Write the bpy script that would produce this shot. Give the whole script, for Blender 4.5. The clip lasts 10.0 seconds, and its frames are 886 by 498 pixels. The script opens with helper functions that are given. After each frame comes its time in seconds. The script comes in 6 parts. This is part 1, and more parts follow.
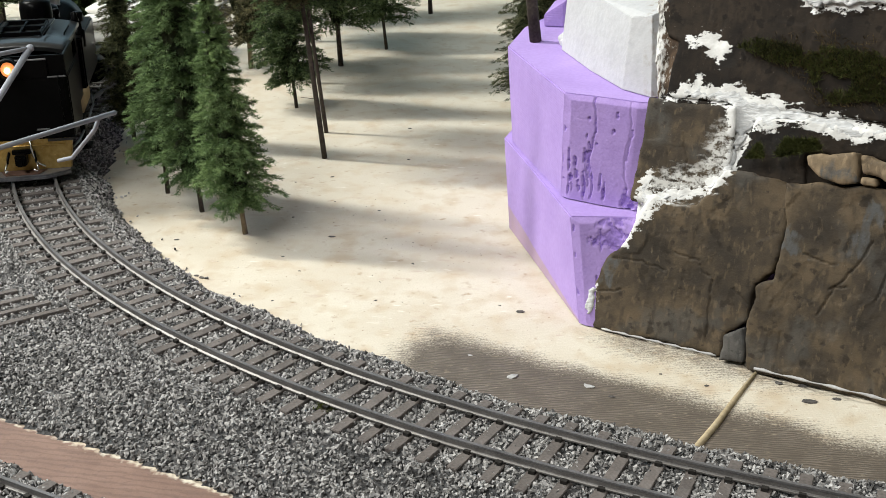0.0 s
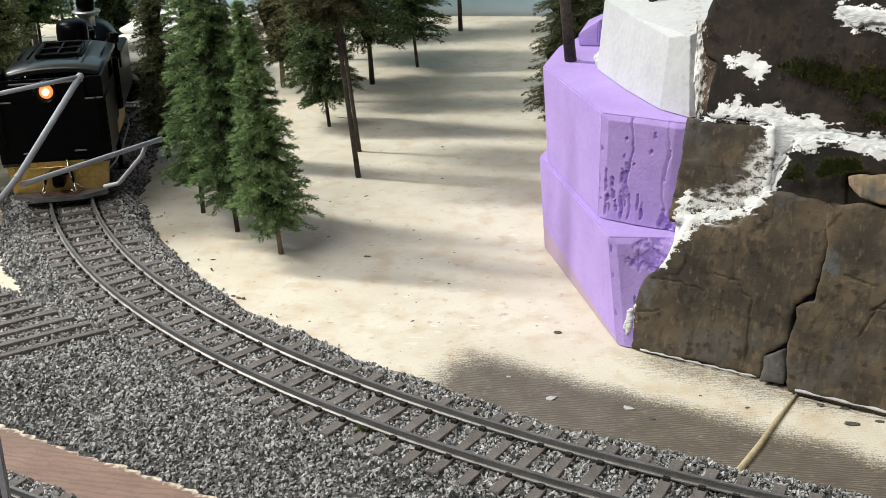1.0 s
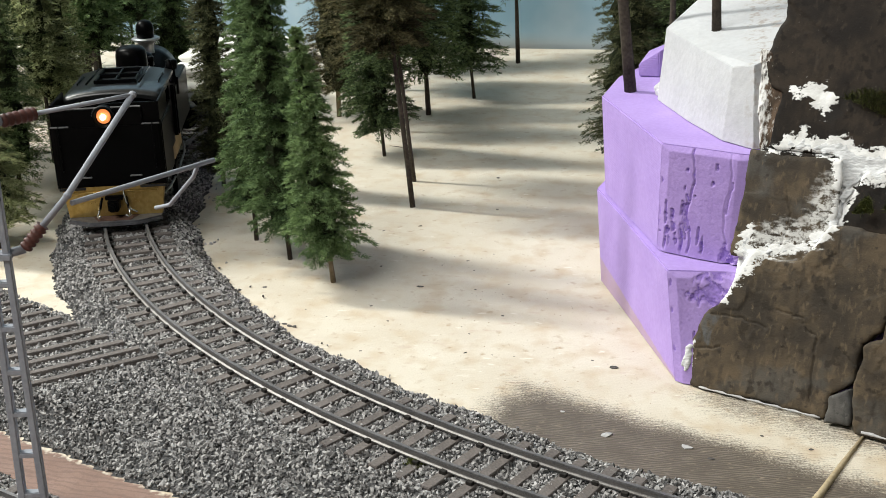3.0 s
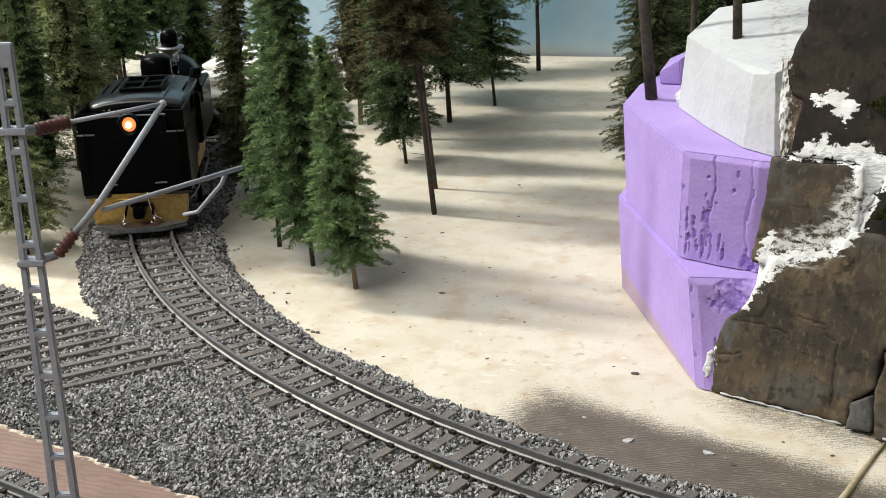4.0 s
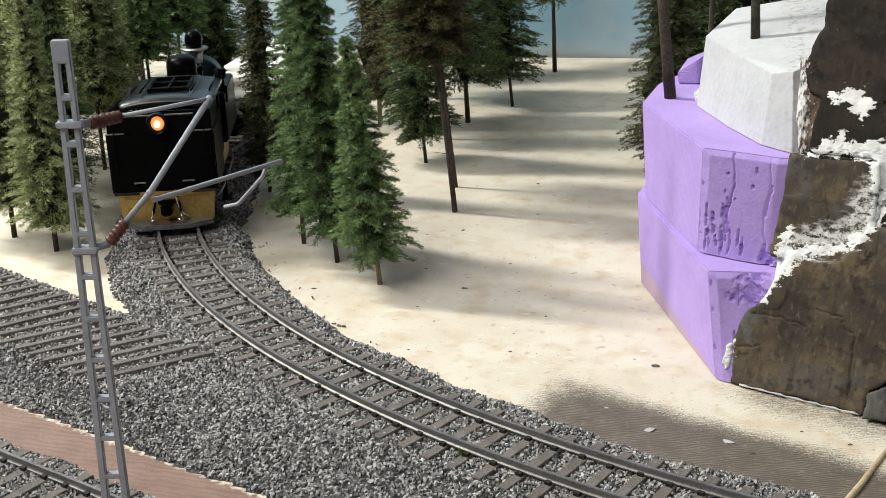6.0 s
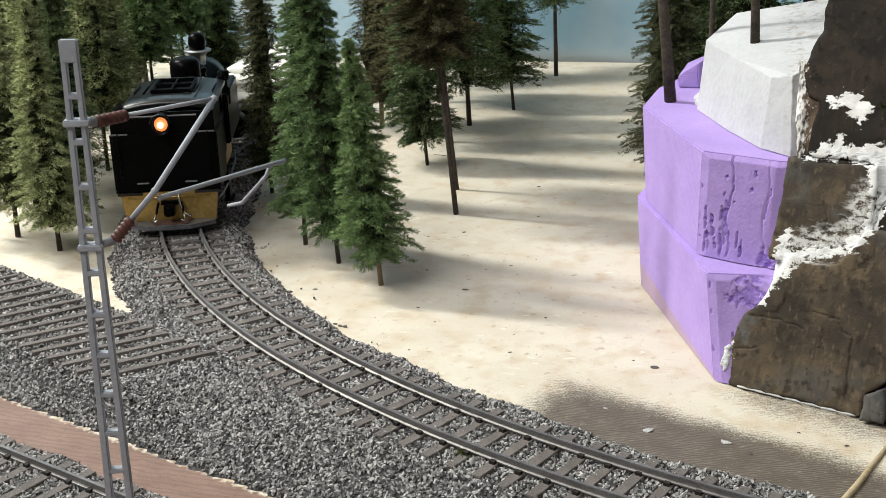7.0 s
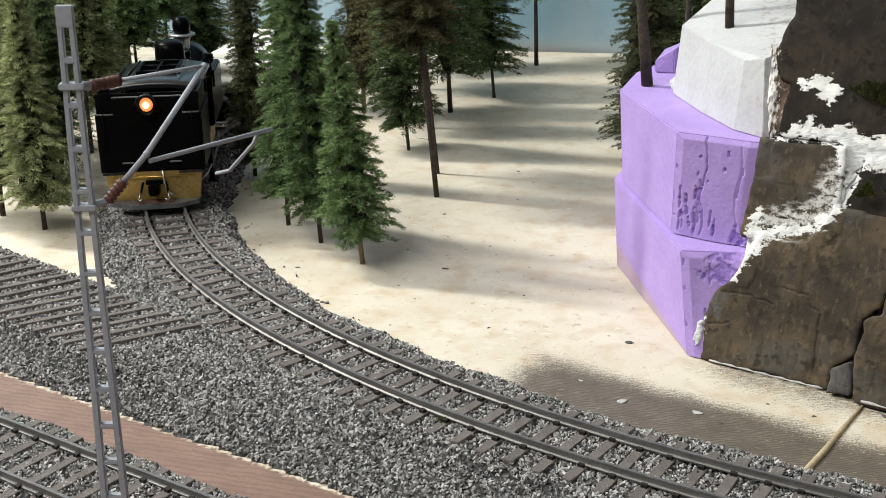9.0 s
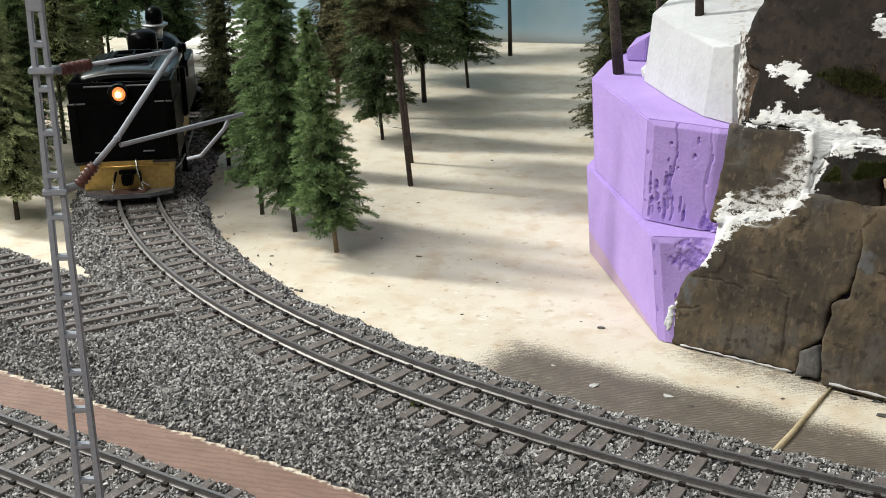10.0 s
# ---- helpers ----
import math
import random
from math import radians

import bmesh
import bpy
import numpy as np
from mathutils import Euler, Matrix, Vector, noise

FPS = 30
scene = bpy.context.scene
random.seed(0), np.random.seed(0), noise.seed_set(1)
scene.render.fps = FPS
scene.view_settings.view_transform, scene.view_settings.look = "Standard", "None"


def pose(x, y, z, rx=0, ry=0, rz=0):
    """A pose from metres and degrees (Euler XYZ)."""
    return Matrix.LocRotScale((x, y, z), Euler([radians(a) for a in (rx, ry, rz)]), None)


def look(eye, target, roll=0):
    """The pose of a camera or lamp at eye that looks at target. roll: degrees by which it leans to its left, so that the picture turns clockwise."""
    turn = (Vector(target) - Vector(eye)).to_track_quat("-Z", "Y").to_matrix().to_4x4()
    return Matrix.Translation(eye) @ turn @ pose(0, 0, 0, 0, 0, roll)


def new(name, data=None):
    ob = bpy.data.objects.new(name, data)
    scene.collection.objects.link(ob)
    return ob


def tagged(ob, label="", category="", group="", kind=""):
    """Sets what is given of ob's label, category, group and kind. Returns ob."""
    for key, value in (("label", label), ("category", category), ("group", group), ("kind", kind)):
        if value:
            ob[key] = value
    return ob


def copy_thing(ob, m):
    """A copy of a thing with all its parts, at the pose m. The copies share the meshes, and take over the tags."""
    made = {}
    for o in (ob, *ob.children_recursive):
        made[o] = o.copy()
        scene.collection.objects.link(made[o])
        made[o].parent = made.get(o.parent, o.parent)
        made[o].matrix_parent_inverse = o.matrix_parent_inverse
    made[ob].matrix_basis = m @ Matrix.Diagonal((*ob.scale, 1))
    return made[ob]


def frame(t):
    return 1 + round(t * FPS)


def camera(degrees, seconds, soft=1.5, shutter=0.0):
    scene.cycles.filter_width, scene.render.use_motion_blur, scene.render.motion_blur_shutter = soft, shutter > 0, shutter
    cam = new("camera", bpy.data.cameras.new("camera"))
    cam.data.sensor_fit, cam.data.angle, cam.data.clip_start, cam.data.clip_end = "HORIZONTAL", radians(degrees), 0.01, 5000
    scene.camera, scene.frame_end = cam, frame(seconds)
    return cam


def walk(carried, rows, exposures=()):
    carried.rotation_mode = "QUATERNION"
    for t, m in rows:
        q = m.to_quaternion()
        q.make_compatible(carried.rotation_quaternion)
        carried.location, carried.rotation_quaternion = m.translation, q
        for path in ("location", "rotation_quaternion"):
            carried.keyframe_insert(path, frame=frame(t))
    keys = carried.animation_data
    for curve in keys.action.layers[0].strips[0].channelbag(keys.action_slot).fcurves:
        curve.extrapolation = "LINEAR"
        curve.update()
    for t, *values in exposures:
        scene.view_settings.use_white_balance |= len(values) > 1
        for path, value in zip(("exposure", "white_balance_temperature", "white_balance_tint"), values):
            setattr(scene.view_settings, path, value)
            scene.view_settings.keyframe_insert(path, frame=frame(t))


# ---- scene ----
cam = camera(40.31, 10.0, soft=0.55)
PATH = [
    (0, (0.01167, -0.37265, 0.18451), (-0.04402, -0.00805, 0.02969), -1.15),
    (0.5, (0.00827, -0.37342, 0.18699), (-0.05033, -0.00884, 0.03322), -1.52),
    (1, (0.00727, -0.37239, 0.18690), (-0.05663, -0.00733, 0.03642), -1.73),
    (1.5, (0.00901, -0.36995, 0.18729), (-0.06110, -0.00461, 0.04028), -1.76),
    (2, (0.00803, -0.36726, 0.18485), (-0.06689, -0.00157, 0.04114), -1.67),
    (2.5, (0.00586, -0.36596, 0.18260), (-0.07235, -0.00002, 0.04127), -1.61),
    (4, (0.00539, -0.36956, 0.18384), (-0.08269, -0.00420, 0.04688), -1.99),
    (4.5, (0.00359, -0.37306, 0.18455), (-0.08633, -0.00809, 0.04775), -2.05),
    (5, (0.00297, -0.37638, 0.18499), (-0.08814, -0.01164, 0.04837), -2.15),
    (5.5, (0.00272, -0.37896, 0.18463), (-0.08864, -0.01420, 0.04825), -2.18),
    (7, (0.00358, -0.38394, 0.18474), (-0.08823, -0.01861, 0.05017), -1.85),
    (7.5, (0.00384, -0.38676, 0.18391), (-0.08752, -0.02126, 0.04952), -1.59),
    (8, (0.00342, -0.39038, 0.18307), (-0.08670, -0.02465, 0.04845), -1.39),
    (8.5, (0.00268, -0.39433, 0.18212), (-0.08523, -0.02819, 0.04717), -1.22),
    (9, (0.00595, -0.39525, 0.18155), (-0.07933, -0.02888, 0.04555), -1.12),
    (9.5, (0.00773, -0.39619, 0.18098), (-0.07451, -0.02942, 0.04417), -1.10),
    (10, (0.00787, -0.39772, 0.18008), (-0.06979, -0.03047, 0.04187), -1.00),
]
walk(cam, [(t, look(eye, target, roll)) for t, eye, target, roll in PATH])

# ---- world and light: a windowless layout room under ceiling tube lamps ----
world = bpy.data.worlds.new("room_air")
scene.world = world
world.use_nodes = True
world.node_tree.nodes["Background"].inputs[0].default_value = (0.9, 0.95, 1.0, 1)
world.node_tree.nodes["Background"].inputs[1].default_value = 0.015
scene.view_settings.exposure = -0.12


def lamp(name, place, aim, size_x, size_y, watts, colour):
    data = bpy.data.lights.new(name, "AREA")
    data.shape, data.size, data.size_y, data.energy, data.color = "RECTANGLE", size_x, size_y, watts, colour
    ob = new(name, data)
    ob.matrix_world = look(place, aim)
    return ob


lamp("tube_lamp_left", (-1.05, 0.30, 1.00), (-0.1, 0.25, 0.0), 0.06, 0.50, 26.5, (0.975, 0.975, 0.90))
lamp("tube_lamp_front", (-0.65, -0.68, 1.05), (-0.15, 0.05, 0.0), 1.2, 0.10, 18.0, (0.975, 0.975, 0.93))

# ---- materials ----


def mat(name, dark, light, rough=0.6, metal=0.0, fine=900.0, coarse=90.0, bump=0.3, depth=0.0003, vary=0.0, island=0.0, spec=0.18):
    m = bpy.data.materials.new(name)
    m.use_nodes = True
    nt = m.node_tree
    bsdf = nt.nodes["Principled BSDF"]
    geo = nt.nodes.new("ShaderNodeNewGeometry")
    co = nt.nodes.new("ShaderNodeTexCoord")
    n1 = nt.nodes.new("ShaderNodeTexNoise")
    n2 = nt.nodes.new("ShaderNodeTexNoise")
    n1.inputs["Scale"].default_value, n2.inputs["Scale"].default_value = fine, coarse
    n1.inputs["Detail"].default_value, n2.inputs["Detail"].default_value = 4, 3
    nt.links.new(co.outputs["Object"], n1.inputs["Vector"])
    nt.links.new(co.outputs["Object"], n2.inputs["Vector"])
    mean = nt.nodes.new("ShaderNodeMath")
    mean.operation = "ADD"
    nt.links.new(n1.outputs["Fac"], mean.inputs[0])
    nt.links.new(n2.outputs["Fac"], mean.inputs[1])
    last = mean.outputs[0]
    for source, amount in ((geo.outputs["Random Per Island"], island), (None, vary)):
        if amount:
            if source is None:
                source = nt.nodes.new("ShaderNodeObjectInfo").outputs["Random"]
            mul = nt.nodes.new("ShaderNodeMath")
            mul.operation = "MULTIPLY_ADD"
            mul.inputs[1].default_value = amount
            nt.links.new(source, mul.inputs[0])
            nt.links.new(last, mul.inputs[2])
            sub = nt.nodes.new("ShaderNodeMath")
            sub.operation = "SUBTRACT"
            sub.inputs[1].default_value = amount / 2
            nt.links.new(mul.outputs[0], sub.inputs[0])
            last = sub.outputs[0]
    ramp = nt.nodes.new("ShaderNodeMapRange")
    ramp.inputs["From Min"].default_value, ramp.inputs["From Max"].default_value = 0.65, 1.35
    nt.links.new(last, ramp.inputs["Value"])
    mix = nt.nodes.new("ShaderNodeMix")
    mix.data_type = "RGBA"
    mix.inputs["A"].default_value, mix.inputs["B"].default_value = (*dark, 1), (*light, 1)
    nt.links.new(ramp.outputs["Result"], mix.inputs["Factor"])
    nt.links.new(mix.outputs["Result"], bsdf.inputs["Base Color"])
    bsdf.inputs["Roughness"].default_value, bsdf.inputs["Metallic"].default_value = rough, metal
    bsdf.inputs["Specular IOR Level"].default_value = spec
    if bump:
        b = nt.nodes.new("ShaderNodeBump")
        b.inputs["Strength"].default_value, b.inputs["Distance"].default_value = bump, depth
        nt.links.new(mean.outputs[0], b.inputs["Height"])
        nt.links.new(b.outputs["Normal"], bsdf.inputs["Normal"])
    return m


M_FOAM = mat("purple_foam", (0.345, 0.237, 0.56), (0.425, 0.306, 0.65), 0.75, fine=700, coarse=60, bump=0.25)
nt = M_FOAM.node_tree
skin_at = nt.nodes.new("ShaderNodeTexCoord")
rows_of = nt.nodes.new("ShaderNodeTexWave")
rows_of.bands_direction = "Z"
rows_of.inputs["Scale"].default_value, rows_of.inputs["Distortion"].default_value, rows_of.inputs["Detail Scale"].default_value = 330.0, 0.6, 0.4
dots_of = nt.nodes.new("ShaderNodeTexWave")
dots_of.bands_direction = "Y"
dots_of.inputs["Scale"].default_value, dots_of.inputs["Distortion"].default_value, dots_of.inputs["Detail Scale"].default_value = 245.0, 0.8, 0.4
dimple = nt.nodes.new("ShaderNodeMath")
dimple.operation = "MULTIPLY"
for pattern, socket in ((rows_of, 0), (dots_of, 1)):
    nt.links.new(skin_at.outputs["Object"], pattern.inputs["Vector"])
    nt.links.new(pattern.outputs["Fac"], dimple.inputs[socket])
# the rolled pattern is on the sides alone, the tops are sawn
upright = nt.nodes.new("ShaderNodeSeparateXYZ")
nt.links.new(skin_at.outputs["Normal"], upright.inputs[0])
sides = nt.nodes.new("ShaderNodeMath")
sides.operation = "LESS_THAN"
sides.inputs[1].default_value = 0.6
nt.links.new(upright.outputs["Z"], sides.inputs[0])
rolled = nt.nodes.new("ShaderNodeMath")
rolled.operation = "MULTIPLY"
nt.links.new(dimple.outputs[0], rolled.inputs[0])
nt.links.new(sides.outputs[0], rolled.inputs[1])
skin_bump = nt.nodes.new("ShaderNodeBump")
skin_bump.inputs["Strength"].default_value, skin_bump.inputs["Distance"].default_value = 0.20, 0.0005
skin_bump.invert = True
nt.links.new(rolled.outputs[0], skin_bump.inputs["Height"])
nt.links.new(skin_bump.outputs["Normal"], nt.nodes["Principled BSDF"].inputs["Normal"])
M_FOAM_PIT = mat("torn_foam_pit_shade", (0.20, 0.12, 0.42), (0.38, 0.26, 0.65), 0.85, fine=900, coarse=200, bump=0.8)
M_FOAM_SAWN = mat("sawn_purple_foam", (0.325, 0.222, 0.53), (0.405, 0.287, 0.62), 0.85, fine=1200, coarse=130, bump=0.4)
M_PLASTER = mat("white_plaster", (0.42, 0.428, 0.44), (0.70, 0.705, 0.715), 0.8, fine=1000, coarse=330, bump=0.9, depth=0.0006)
nt = M_PLASTER.node_tree
drag = nt.nodes.new("ShaderNodeMapping")
drag.inputs["Rotation"].default_value, drag.inputs["Scale"].default_value = (0, radians(38), 0), (0.25, 1.0, 1.0)
drag_at = nt.nodes.new("ShaderNodeTexCoord")
nt.links.new(drag_at.outputs["Object"], drag.inputs["Vector"])
for strokes_of in [n for n in nt.nodes if n.type == "TEX_NOISE"]:
    nt.links.new(drag.outputs[0], strokes_of.inputs["Vector"])
M_SEAM = mat("stained_plaster", (0.045, 0.028, 0.018), (0.55, 0.50, 0.44), 0.8, fine=900, coarse=170, bump=0.3, depth=0.0006)
M_SACK = mat("white_sack_cloth", (0.76, 0.75, 0.71), (0.86, 0.855, 0.82), 0.8, fine=500, coarse=90, bump=0.4)
M_STYRO = mat("white_block", (0.44, 0.447, 0.465), (0.52, 0.527, 0.545), 0.75, fine=420, coarse=70, bump=0.34, depth=0.0009)
M_STONE = mat("ballast_stone", (0.088, 0.0855, 0.0855), (0.435, 0.424, 0.420), 0.75, fine=900, coarse=300, bump=0.0, island=0.78)
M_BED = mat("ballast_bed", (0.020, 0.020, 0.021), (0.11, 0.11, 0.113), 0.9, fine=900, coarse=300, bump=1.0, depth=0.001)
M_TIE = mat("grey_brown_tie", (0.088, 0.077, 0.073), (0.172, 0.152, 0.144), 0.7, fine=1200, coarse=150, bump=0.3, vary=0.3)
M_CHAIR = mat("dark_rail_chair", (0.012, 0.011, 0.010), (0.035, 0.032, 0.030), 0.6, fine=1200, coarse=150, bump=0.2)
M_RAIL_WEB = mat("weathered_rail", (0.10, 0.097, 0.10), (0.20, 0.195, 0.20), 0.52, 0.4, fine=1500, coarse=100, bump=0.2)
M_RAIL = mat("nickel_rail", (0.13, 0.12, 0.115), (0.24, 0.23, 0.225), 0.48, 0.45, fine=2000, coarse=150, bump=0.05)
M_NEEDLE = mat("spruce_needles", (0.041, 0.076, 0.028), (0.212, 0.308, 0.120), 0.7, fine=700, coarse=60, bump=0.0, island=0.6, vary=0.25)
M_NEEDLE_OLIVE = mat("olive_needles", (0.085, 0.102, 0.040), (0.50, 0.545, 0.275), 0.7, fine=700, coarse=60, bump=0.0, island=0.9, vary=0.25)
M_NEEDLE_BROWN = mat("rusty_needles", (0.030, 0.029, 0.013), (0.150, 0.136, 0.064), 0.75, fine=700, coarse=60, bump=0.0, island=0.9, vary=0.25)
M_NEEDLE_DARK = mat("dark_needles", (0.022, 0.040, 0.016), (0.150, 0.208, 0.082), 0.75, fine=700, coarse=60, bump=0.0, island=0.9, vary=0.25)
M_NEEDLE_MOSSY = mat("brown_green_needles", (0.028, 0.032, 0.014), (0.165, 0.175, 0.080), 0.75, fine=700, coarse=60, bump=0.0, island=0.7, vary=0.25)
# near-black green that paints the shade inside the tree crowns
M_CROWN_SHADE = mat("crown_shade", (0.008, 0.012, 0.005), (0.030, 0.038, 0.016), 0.9, fine=900, coarse=200, bump=0.8, depth=0.001)
M_BARK = mat("grey_bark", (0.024, 0.020, 0.016), (0.085, 0.070, 0.056), 0.85, fine=900, coarse=160, bump=0.6, vary=0.2)
M_BARK_TAN = mat("tan_bark", (0.13, 0.10, 0.06), (0.26, 0.21, 0.14), 0.85, fine=900, coarse=160, bump=0.6)
M_MOSS = mat("moss_turf", (0.022, 0.027, 0.007), (0.105, 0.118, 0.034), 0.9, fine=900, coarse=120, bump=0.0, island=0.7)
M_MOSS_BROWN = mat("dry_moss", (0.034, 0.024, 0.010), (0.125, 0.090, 0.042), 0.9, fine=900, coarse=120, bump=0.0, island=0.7)
M_BLACK = mat("satin_black_paint", (0.0012, 0.0012, 0.0014), (0.0030, 0.0030, 0.0032), 0.30, fine=700, coarse=80, bump=0.05, spec=0.05)
# a little lighter than the black of the body
M_ROOF = mat("grey_black_roof", (0.004, 0.0042, 0.0045), (0.013, 0.0135, 0.014), 0.30, spec=0.5, fine=700, coarse=80, bump=0.1)
M_BRASS = mat("yellow_brass", (0.36, 0.235, 0.070), (0.56, 0.40, 0.155), 0.36, 0.85, fine=600, coarse=90, bump=0.1)
M_STEEL = mat("dull_steel", (0.20, 0.21, 0.22), (0.36, 0.37, 0.38), 0.42, 0.8, fine=600, coarse=100, bump=0.1)
M_DECK = mat("rusty_steel_deck", (0.075, 0.074, 0.082), (0.145, 0.147, 0.162), 0.5, 0.5, fine=500, coarse=120, bump=0.1)
M_RUST = mat("red_rust", (0.055, 0.030, 0.024), (0.115, 0.066, 0.052), 0.7, fine=700, coarse=160, bump=0.3)
M_EDGE = mat("light_grey_edge", (0.09, 0.09, 0.095), (0.16, 0.16, 0.165), 0.5, fine=600, coarse=100, bump=0.0)
M_BRIGHT = mat("bright_steel", (0.6, 0.6, 0.58), (0.8, 0.8, 0.78), 0.25, 0.95, fine=900, coarse=100, bump=0.0)
M_MAST = mat("grey_plastic_mast", (0.27, 0.285, 0.325), (0.35, 0.37, 0.415), 0.5, fine=900, coarse=120, bump=0.05)
M_INSUL = mat("red_brown_insulator", (0.07, 0.030, 0.026), (0.15, 0.065, 0.055), 0.4, fine=900, coarse=120, bump=0.0)
M_CHIP = mat("paint_chip", (0.05, 0.047, 0.045), (0.13, 0.12, 0.115), 0.8, fine=900, coarse=200, bump=0.2)
M_CHIP_PALE = mat("pale_chip", (0.34, 0.33, 0.34), (0.5, 0.5, 0.5), 0.8, fine=900, coarse=200, bump=0.2)
M_WOOD = mat("raw_wood_strip", (0.31, 0.245, 0.15), (0.47, 0.39, 0.26), 0.7, fine=700, coarse=60, bump=0.3)
M_WALL = mat("room_wall", (0.27, 0.27, 0.26), (0.33, 0.33, 0.32), 0.85, fine=30, coarse=3, bump=0.0)
M_CEIL = mat("room_ceiling", (0.58, 0.58, 0.56), (0.66, 0.66, 0.64), 0.9, fine=30, coarse=3, bump=0.0)
M_CARPET = mat("room_floor", (0.10, 0.10, 0.11), (0.18, 0.18, 0.19), 0.9, fine=200, coarse=10, bump=0.0)
M_GLASS = bpy.data.materials.new("lamp_glass")
M_GLASS.use_nodes = True
glass = M_GLASS.node_tree.nodes["Principled BSDF"]
glass.inputs["Base Color"].default_value = (1.0, 0.55, 0.25, 1)
glass.inputs["Emission Color"].default_value = (1.0, 0.30, 0.08, 1)
glass.inputs["Emission Strength"].default_value = 1.0
M_BULB = bpy.data.materials.new("lamp_bulb")
M_BULB.use_nodes = True
glass = M_BULB.node_tree.nodes["Principled BSDF"]
glass.inputs["Emission Color"].default_value = (1.0, 0.72, 0.42, 1)
glass.inputs["Emission Strength"].default_value = 7.0

# ---- mesh helpers ----


def part(name, bm, material, parent=None, label=""):
    me = bpy.data.meshes.new(name)
    bm.to_mesh(me)
    bm.free()
    me.materials.append(material)
    ob = new(name, me)
    ob.parent = parent
    if label:
        tagged(ob, label)
    return ob


def raw(name, verts, faces, material, parent=None, smooth=False, label=""):
    me = bpy.data.meshes.new(name)
    verts, faces = np.asarray(verts, dtype=np.float32), np.asarray(faces, dtype=np.int32)
    n, k = faces.shape
    me.vertices.add(len(verts))
    me.vertices.foreach_set("co", verts.ravel())
    me.loops.add(n * k)
    me.loops.foreach_set("vertex_index", faces.ravel())
    me.polygons.add(n)
    me.polygons.foreach_set("loop_start", np.arange(0, n * k, k, dtype=np.int32))
    me.polygons.foreach_set("loop_total", np.full(n, k, dtype=np.int32))
    me.polygons.foreach_set("use_smooth", np.full(n, smooth))
    me.update(calc_edges=True)
    me.materials.append(material)
    ob = new(name, me)
    ob.parent = parent
    if label:
        tagged(ob, label)
    return ob


def thing(name, label, category, group="", kind="", place=None):
    ob = tagged(new(name), label, category, group, kind)
    ob.empty_display_size = 0.01
    if place is not None:
        ob.matrix_world = place
    return ob


def box(bm, x0, x1, y0, y1, z0, z1, bevel=0.0):
    made = bmesh.ops.create_cube(bm, size=1)["verts"]
    for v in made:
        v.co = Vector(((x0 + x1) / 2 + v.co.x * (x1 - x0), (y0 + y1) / 2 + v.co.y * (y1 - y0), (z0 + z1) / 2 + v.co.z * (z1 - z0)))
    if bevel:
        edges = list({e for v in made for e in v.link_edges})
        bmesh.ops.bevel(bm, geom=edges, offset=bevel, segments=2, affect="EDGES")
    return bm


def tube(bm, path, radius, sides=8, caps=True):
    """A round bar along a path; radius may be one number or one for each point."""
    path = [Vector(p) for p in path]
    rings = []
    for i, p in enumerate(path):
        way = (path[min(i + 1, len(path) - 1)] - path[max(i - 1, 0)]).normalized()
        side = way.orthogonal().normalized() if i == 0 else (side - way * side.dot(way)).normalized()
        up = way.cross(side)
        r = radius[i] if isinstance(radius, (list, tuple)) else radius
        rings.append([bm.verts.new(p + (side * math.cos(a) + up * math.sin(a)) * r) for a in np.linspace(0, 2 * math.pi, sides, endpoint=False)])
    for a, b in zip(rings, rings[1:]):
        for i in range(sides):
            bm.faces.new((a[i], a[(i + 1) % sides], b[(i + 1) % sides], b[i])).smooth = True
    if caps:
        bm.faces.new(rings[0][::-1])
        bm.faces.new(rings[-1])
    return bm


def lathe(bm, profile, centre=(0, 0, 0), axis="Z", sides=24):
    """Turns a profile of (radius, height) round an axis."""
    rings = []
    for r, hgt in profile:
        ring = []
        for a in np.linspace(0, 2 * math.pi, sides, endpoint=False):
            x, y = r * math.cos(a), r * math.sin(a)
            q = (x, y, hgt) if axis == "Z" else (hgt, x, y)
            ring.append(bm.verts.new(Vector(q) + Vector(centre)))
        rings.append(ring)
    for a, b in zip(rings, rings[1:]):
        for i in range(sides):
            bm.faces.new((a[i], a[(i + 1) % sides], b[(i + 1) % sides], b[i])).smooth = True
    bm.faces.new(rings[0][::-1])
    bm.faces.new(rings[-1])
    return bm


def prism(bm, outline, z0, z1, top=None, bevel=0.0):
    """A block on a plan outline; top gives another outline for the upper face."""
    low = [bm.verts.new((x, y, z0)) for x, y in outline]
    high = [bm.verts.new((p[0], p[1], p[2] if len(p) > 2 else z1)) for p in (top or outline)]
    n = len(outline)
    faces = [bm.faces.new(low[::-1]), bm.faces.new(high)]
    for i in range(n):
        faces.append(bm.faces.new((low[i], low[(i + 1) % n], high[(i + 1) % n], high[i])))
    bmesh.ops.recalc_face_normals(bm, faces=faces)
    if bevel:
        bmesh.ops.bevel(bm, geom=list({e for f in faces for e in f.edges}), offset=bevel, segments=2, affect="EDGES")
    return bm


